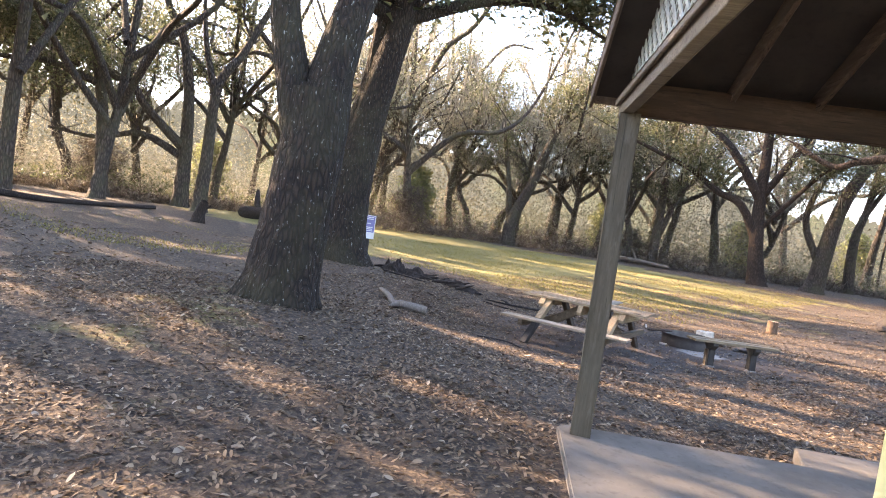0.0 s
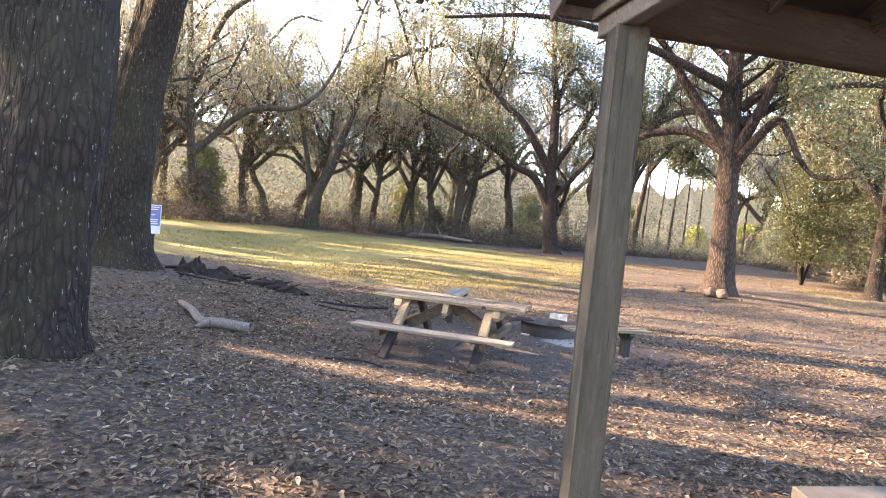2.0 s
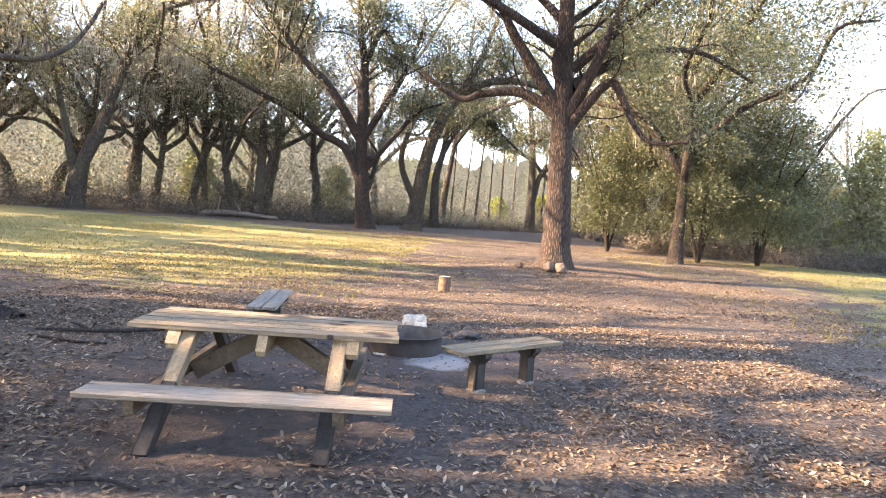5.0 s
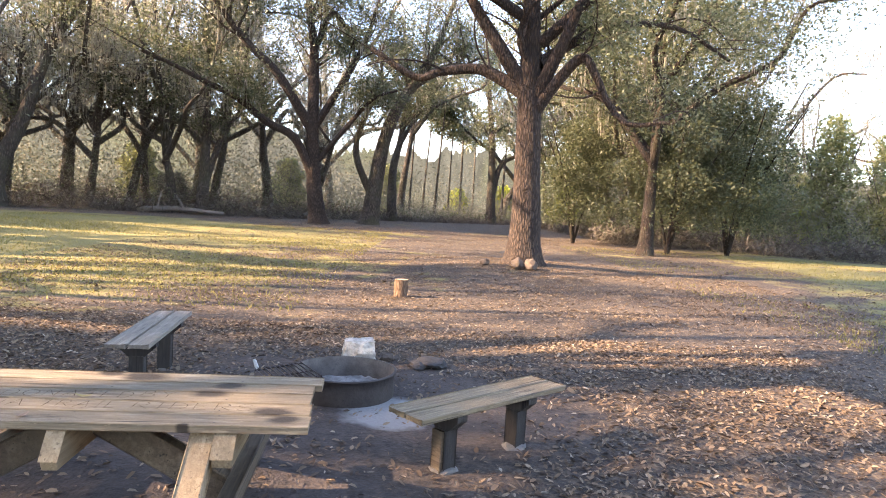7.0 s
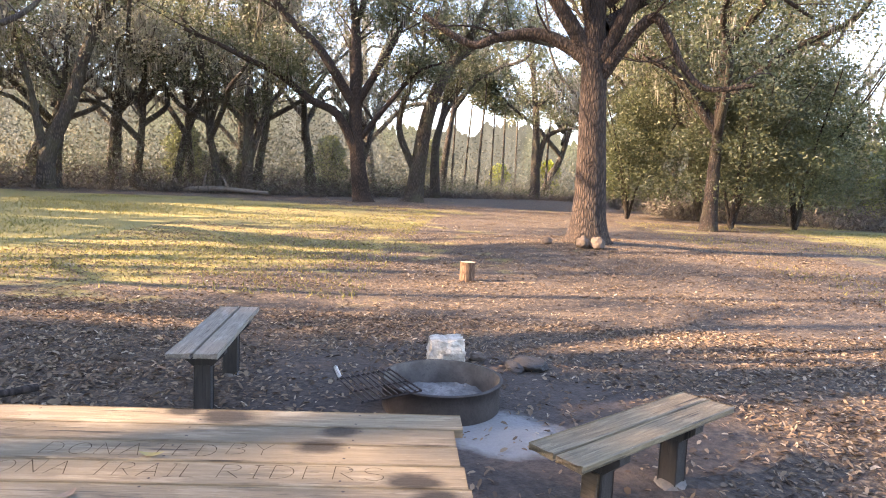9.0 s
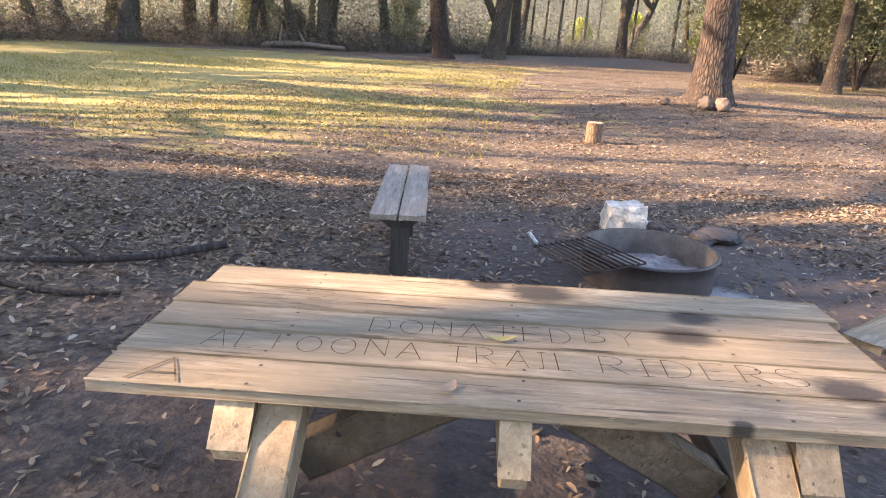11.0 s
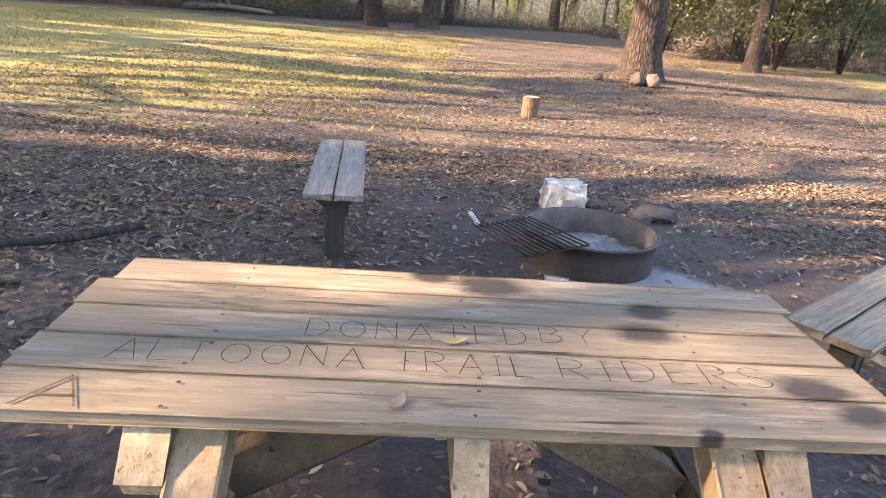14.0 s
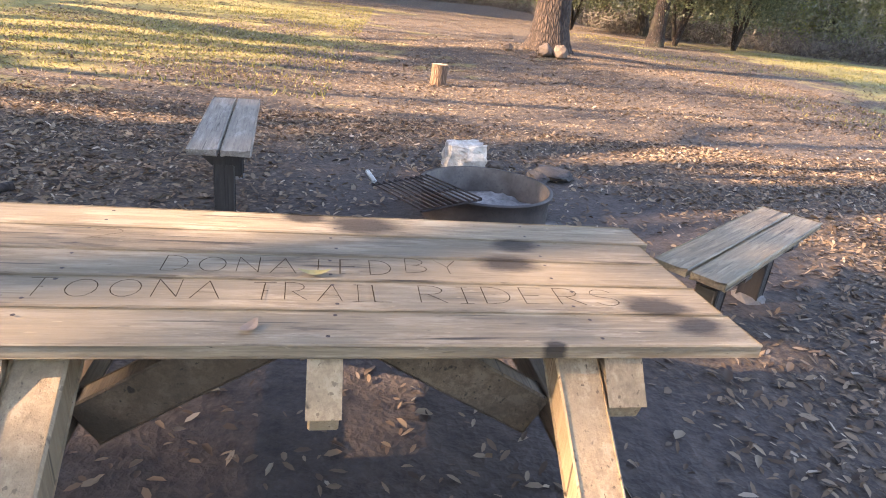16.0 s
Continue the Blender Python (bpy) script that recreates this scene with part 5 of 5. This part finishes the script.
fallen("dead_branch", [(-4.3, 7.9, 0.02), (-3.9, 8.1, 0.03), (-3.6, 8.05, 0.02)], 0.015, 0.01, M_ROT, "short stick under the table's seat", 7, 0.1)
fallen("fallen_log", [(-23.6, 6.2, 0.09), (-24.2, 8.6, 0.1), (-25.0, 11.0, 0.09), (-25.7, 13.3, 0.09)], 0.12, 0.08, M_ROT, "long dark fallen log across the litter", 12, 0.2)
fallen("broken_stump", [(-21.8, 13.1, -0.1), (-21.8, 13.15, 0.4), (-21.6, 13.2, 0.85)], 0.28, 0.14, M_ROT, "jagged dark broken stump", 14, 0.3, [(0.5, (0.6, 0.5, 0.6), 0.5)])
fallen("fallen_log", [(-29.5, 20.0, 0.3), (-27.5, 21.0, 0.35), (-25.0, 23.4, 0.25)], 0.34, 0.26, M_ROT, "thick fallen trunk lying at the wood's edge", 14, 0.2, [(0.3, (-0.4, 0.2, 0.9), 1.4), (0.55, (0.2, -0.4, 0.9), 1.0)])
fallen("fallen_log", [(-23.0, 53.0, 0.2), (-20.5, 53.3, 0.35), (-17.0, 53.2, 0.2)], 0.22, 0.12, M_DEAD, "grey fallen limb at the far edge", 10, 0.15, [(0.3, (0.1, 0.2, 1), 1.3), (0.6, (-0.5, 0.1, 0.8), 1.2)])

# ---------------------------------------------------------------- porch of the cabin
PORCH = pose(-1.09, 4.55, 0, 0, 0, 32.5)
porch = thing("cabin_porch", PORCH, "roofed porch of a yellow cabin with timber posts on a concrete slab", "porch", kind="structure")
bm = bmesh.new()
r = 0.12
corner = [(r - r * math.cos(a), -r + r * math.sin(a)) for a in np.linspace(0, math.pi / 2, 7)]
prism(bm, [(0.0, -7.5)] + corner + [(6.0, 0.0), (6.0, -7.5)], -0.25, 0.30)
bmesh.ops.bevel(bm, geom=[e for e in bm.edges if all(v.co.z > 0.2 for v in e.verts)], offset=0.018, segments=2, affect="EDGES")
part("slab", bm, M_CONCRETE, porch, "worn concrete slab with a rounded corner")
for x, y in ((0.18, -0.2), (5.6, -0.2)):
    timber("post", (x, y, 0.30), (x, y, 2.85), 0.162, 0.162, M_POST, porch, "grey-green squared post with cracks", up=(0.15, 0.99, 0), worn=0.0025, bevel=0.008)
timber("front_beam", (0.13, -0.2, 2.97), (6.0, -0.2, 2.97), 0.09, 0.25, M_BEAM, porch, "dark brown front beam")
timber("gable_beam", (0.15, 0.0, 2.92), (0.15, -7.3, 2.92), 0.085, 0.145, M_PALEBEAM, porch, "pale weathered gable beam", up=(0, 0, 1))
timber("gable_beam_trim", (0.088, 0.01, 2.965), (0.088, -7.3, 2.965), 0.03, 0.055, M_PALEBEAM, porch)
SL = 0.445


def roof_z(y):
    return 3.03 + (0.1 - y) * SL if y > -3.1 else 3.03 + 3.2 * SL - (-3.1 - y) * SL


for a, b in ((0.1, -3.1), (-6.3, -3.1)):
    bm = bmesh.new()
    vs = [bm.verts.new((x, y, roof_z(y) + dz)) for dz in (0.0, 0.035) for x, y in ((-0.09, a), (6.2, a), (6.2, b), (-0.09, b))]
    for f in ((0, 1, 2, 3), (7, 6, 5, 4), (0, 4, 5, 1), (1, 5, 6, 2), (2, 6, 7, 3), (3, 7, 4, 0)):
        bm.faces.new([vs[i] for i in f])
    bmesh.ops.recalc_face_normals(bm, faces=bm.faces)
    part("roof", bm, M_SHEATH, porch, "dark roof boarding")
    timber("rake_board", (-0.105, a + (0.02 if a > 0 else -0.02), roof_z(a) - 0.03), (-0.105, b, roof_z(b) - 0.03), 0.028, 0.17, M_FASCIA, porch, "brown rake board", up=(0, 0, 1))
timber("eave_board", (-0.1, 0.118, 3.03), (6.2, 0.118, 3.03), 0.028, 0.12, M_FASCIA, porch)
for k in range(10):
    x = 0.3 + 0.61 * k
    for a, b in ((0.06, -3.06), (-6.26, -3.14)):
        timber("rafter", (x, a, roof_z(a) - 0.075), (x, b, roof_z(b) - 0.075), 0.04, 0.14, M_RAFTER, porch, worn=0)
timber("ridge_board", (-0.05, -3.1, roof_z(-3.1) - 0.09), (6.1, -3.1, roof_z(-3.1) - 0.09), 0.04, 0.18, M_RAFTER, porch, worn=0)
# lattice in the gable, two layers of crossing laths
for layer, sgn in ((0, 1), (1, -1)):
    for k in range(-20, 70):
        y0 = 0.0 - 0.13 * k
        pts = []
        for s in np.arange(0, 2.4, 0.02):
            y, zz = y0 + sgn * s * 0.7071, 2.992 + s * 0.7071
            if -6.2 < y < -0.02 and zz < roof_z(y) - 0.02:
                pts.append((y, zz))
        if len(pts) > 4:
            x = 0.145 + 0.009 * layer
            timber("lath", (x, *pts[0]), (x, *pts[-1]), 0.036, 0.008, M_LATTICE, porch, up=(1, 0, 0), worn=0, bevel=0.001)
for name, p, q in (("wall", (1.03, -2.61, 0), (6.0, -2.61, 0)), ("wall", (1.09, -2.672, 0), (1.09, -6.2, 0))):
    bm = bmesh.new()
    beam(bm, (p[0], p[1], 1.64), (q[0], q[1], 1.64), 0.12, 2.58, bevel=0.004)
    part(name, bm, M_YELLOW, porch, "pale yellow painted wall")
bm = prism(bmesh.new(), [(2.0, 0.012), (2.18, 0.62), (3.9, 0.62), (3.9, 0.012)], -0.1, 0.262)
bmesh.ops.bevel(bm, geom=[e for e in bm.edges if all(v.co.z > 0.2 for v in e.verts)], offset=0.012, segments=1, affect="EDGES")
part("walkway", bm, M_CONCRETE, porch, "concrete walkway ending at the slab")

# ---------------------------------------------------------------- litter and grass


def litter(name, n, box, size, label, seed, bare=True):
    r = np.random.default_rng(seed)
    x, y = r.uniform(box[0], box[1], n), r.uniform(box[2], box[3], n)
    patch = 0.5 + 0.28 * np.sin(x * 1.7 + np.sin(y * 1.3) * 1.4) + 0.28 * np.sin(y * 2.1 + 1.2 * np.sin(x * 0.9))
    keep = r.uniform(size=n) < 0.35 + 0.65 * patch
    if bare:
        d = np.minimum(np.hypot(x + 2.3, y - 12.3), np.hypot(x + 3.2, y - 10.2))
        keep &= r.uniform(size=n) < 0.16 + 0.84 * step01(0.8, 2.6, d + 0.5 * np.sin(x * 3) * np.sin(y * 2.7))
        keep &= np.hypot(x + 2.52, y - 12.46) > 0.5
    dx, dy = x + 1.09, y - 4.55
    u, v = dx * 0.843 + dy * 0.537, -dx * 0.537 + dy * 0.843
    keep &= ~((u > -0.03) & (v < 0.03))
    x, y = x[keep], y[keep]
    n = len(x)
    z = land(x, y) + 0.004 + r.uniform(0, 0.016, n)
    a = r.uniform(0, 2 * np.pi, n)
    tilt = r.normal(0, 0.32, (n, 2))
    L = size * r.uniform(0.55, 1.35, n)
    W = L * r.uniform(0.3, 0.5, n)
    u = np.stack([np.cos(a), np.sin(a), tilt[:, 0]], 1) * (L / 2)[:, None]
    w = np.stack([-np.sin(a), np.cos(a), tilt[:, 1]], 1) * (W / 2)[:, None]
    c = np.stack([x, y, z], 1)
    fold = np.zeros((n, 3))
    fold[:, 2] = W * r.uniform(0.0, 0.4, n)
    vv = np.stack([c - u, c - u * 0.45 + w * 0.85 + fold, c + u * 0.4 + w * 0.8 + fold, c + u, c + u * 0.45 - w * 0.75 + fold, c - u * 0.4 - w * 0.9 + fold], 1).reshape(-1, 3)
    vv[:, 2] = np.maximum(vv[:, 2], land(vv[:, 0], vv[:, 1]) + 0.001)
    s = Shape()
    base = np.arange(n)[:, None] * 6
    s.add(vv, np.concatenate([base + np.array([[0, 1, 2, 3]]), base + np.array([[0, 3, 4, 5]])]))
    return tagged(link(name, s.mesh(name), M_LITTER), label, "leaf litter", kind="stuff")


litter("leaf_litter", 155000, (-9, 3.5, 0.5, 16), 0.05, "brown fallen oak leaves over the trodden ground", 31)
litter("leaf_litter", 22000, (-18, 9, -2, 14), 0.075, "thinner brown leaf litter towards the grass", 32)
litter("leaf_litter", 75000, (-12, 8, 13.5, 28), 0.052, "brown leaf litter in the middle of the clearing", 34)
litter("leaf_litter", 40000, (-12, 12, 18, 50), 0.075, "brown leaf litter across the clearing", 33, False)


def turf(name, n, box, label, seed):
    r = np.random.default_rng(seed)
    x, y = r.uniform(box[0], box[1], n), r.uniform(box[2], box[3], n)
    patch = np.sin(x * 0.35 + 2 * np.sin(y * 0.21)) * np.sin(y * 0.4 + 1.1 * np.sin(x * 0.27))
    keep = r.uniform(size=n) < 0.35 + 0.55 * patch
    x, y = x[keep], y[keep]
    n = len(x)
    c = np.stack([x, y, land(x, y)], 1)
    a = r.uniform(0, 2 * np.pi, n)
    d = np.stack([np.cos(a), np.sin(a), np.zeros(n)], 1) * 0.014
    tip = c + np.stack([r.normal(0, 0.03, n), r.normal(0, 0.03, n), r.uniform(0.03, 0.085, n)], 1)
    s = Shape()
    s.add(np.stack([c - d, c + d, tip], 1).reshape(-1, 3), np.arange(3 * n).reshape(n, 3))
    return tagged(link(name, s.mesh(name), M_GRASS), label, "grass", kind="stuff")


turf("grass", 70000, (-24, -4, 17, 44), "short thin winter grass", 41)
turf("grass", 26000, (5, 20, 16, 40), "short green grass at the sunny edge", 42)
turf("grass", 9000, (-22, -12, 5, 12), "short grass beyond the oak", 43)
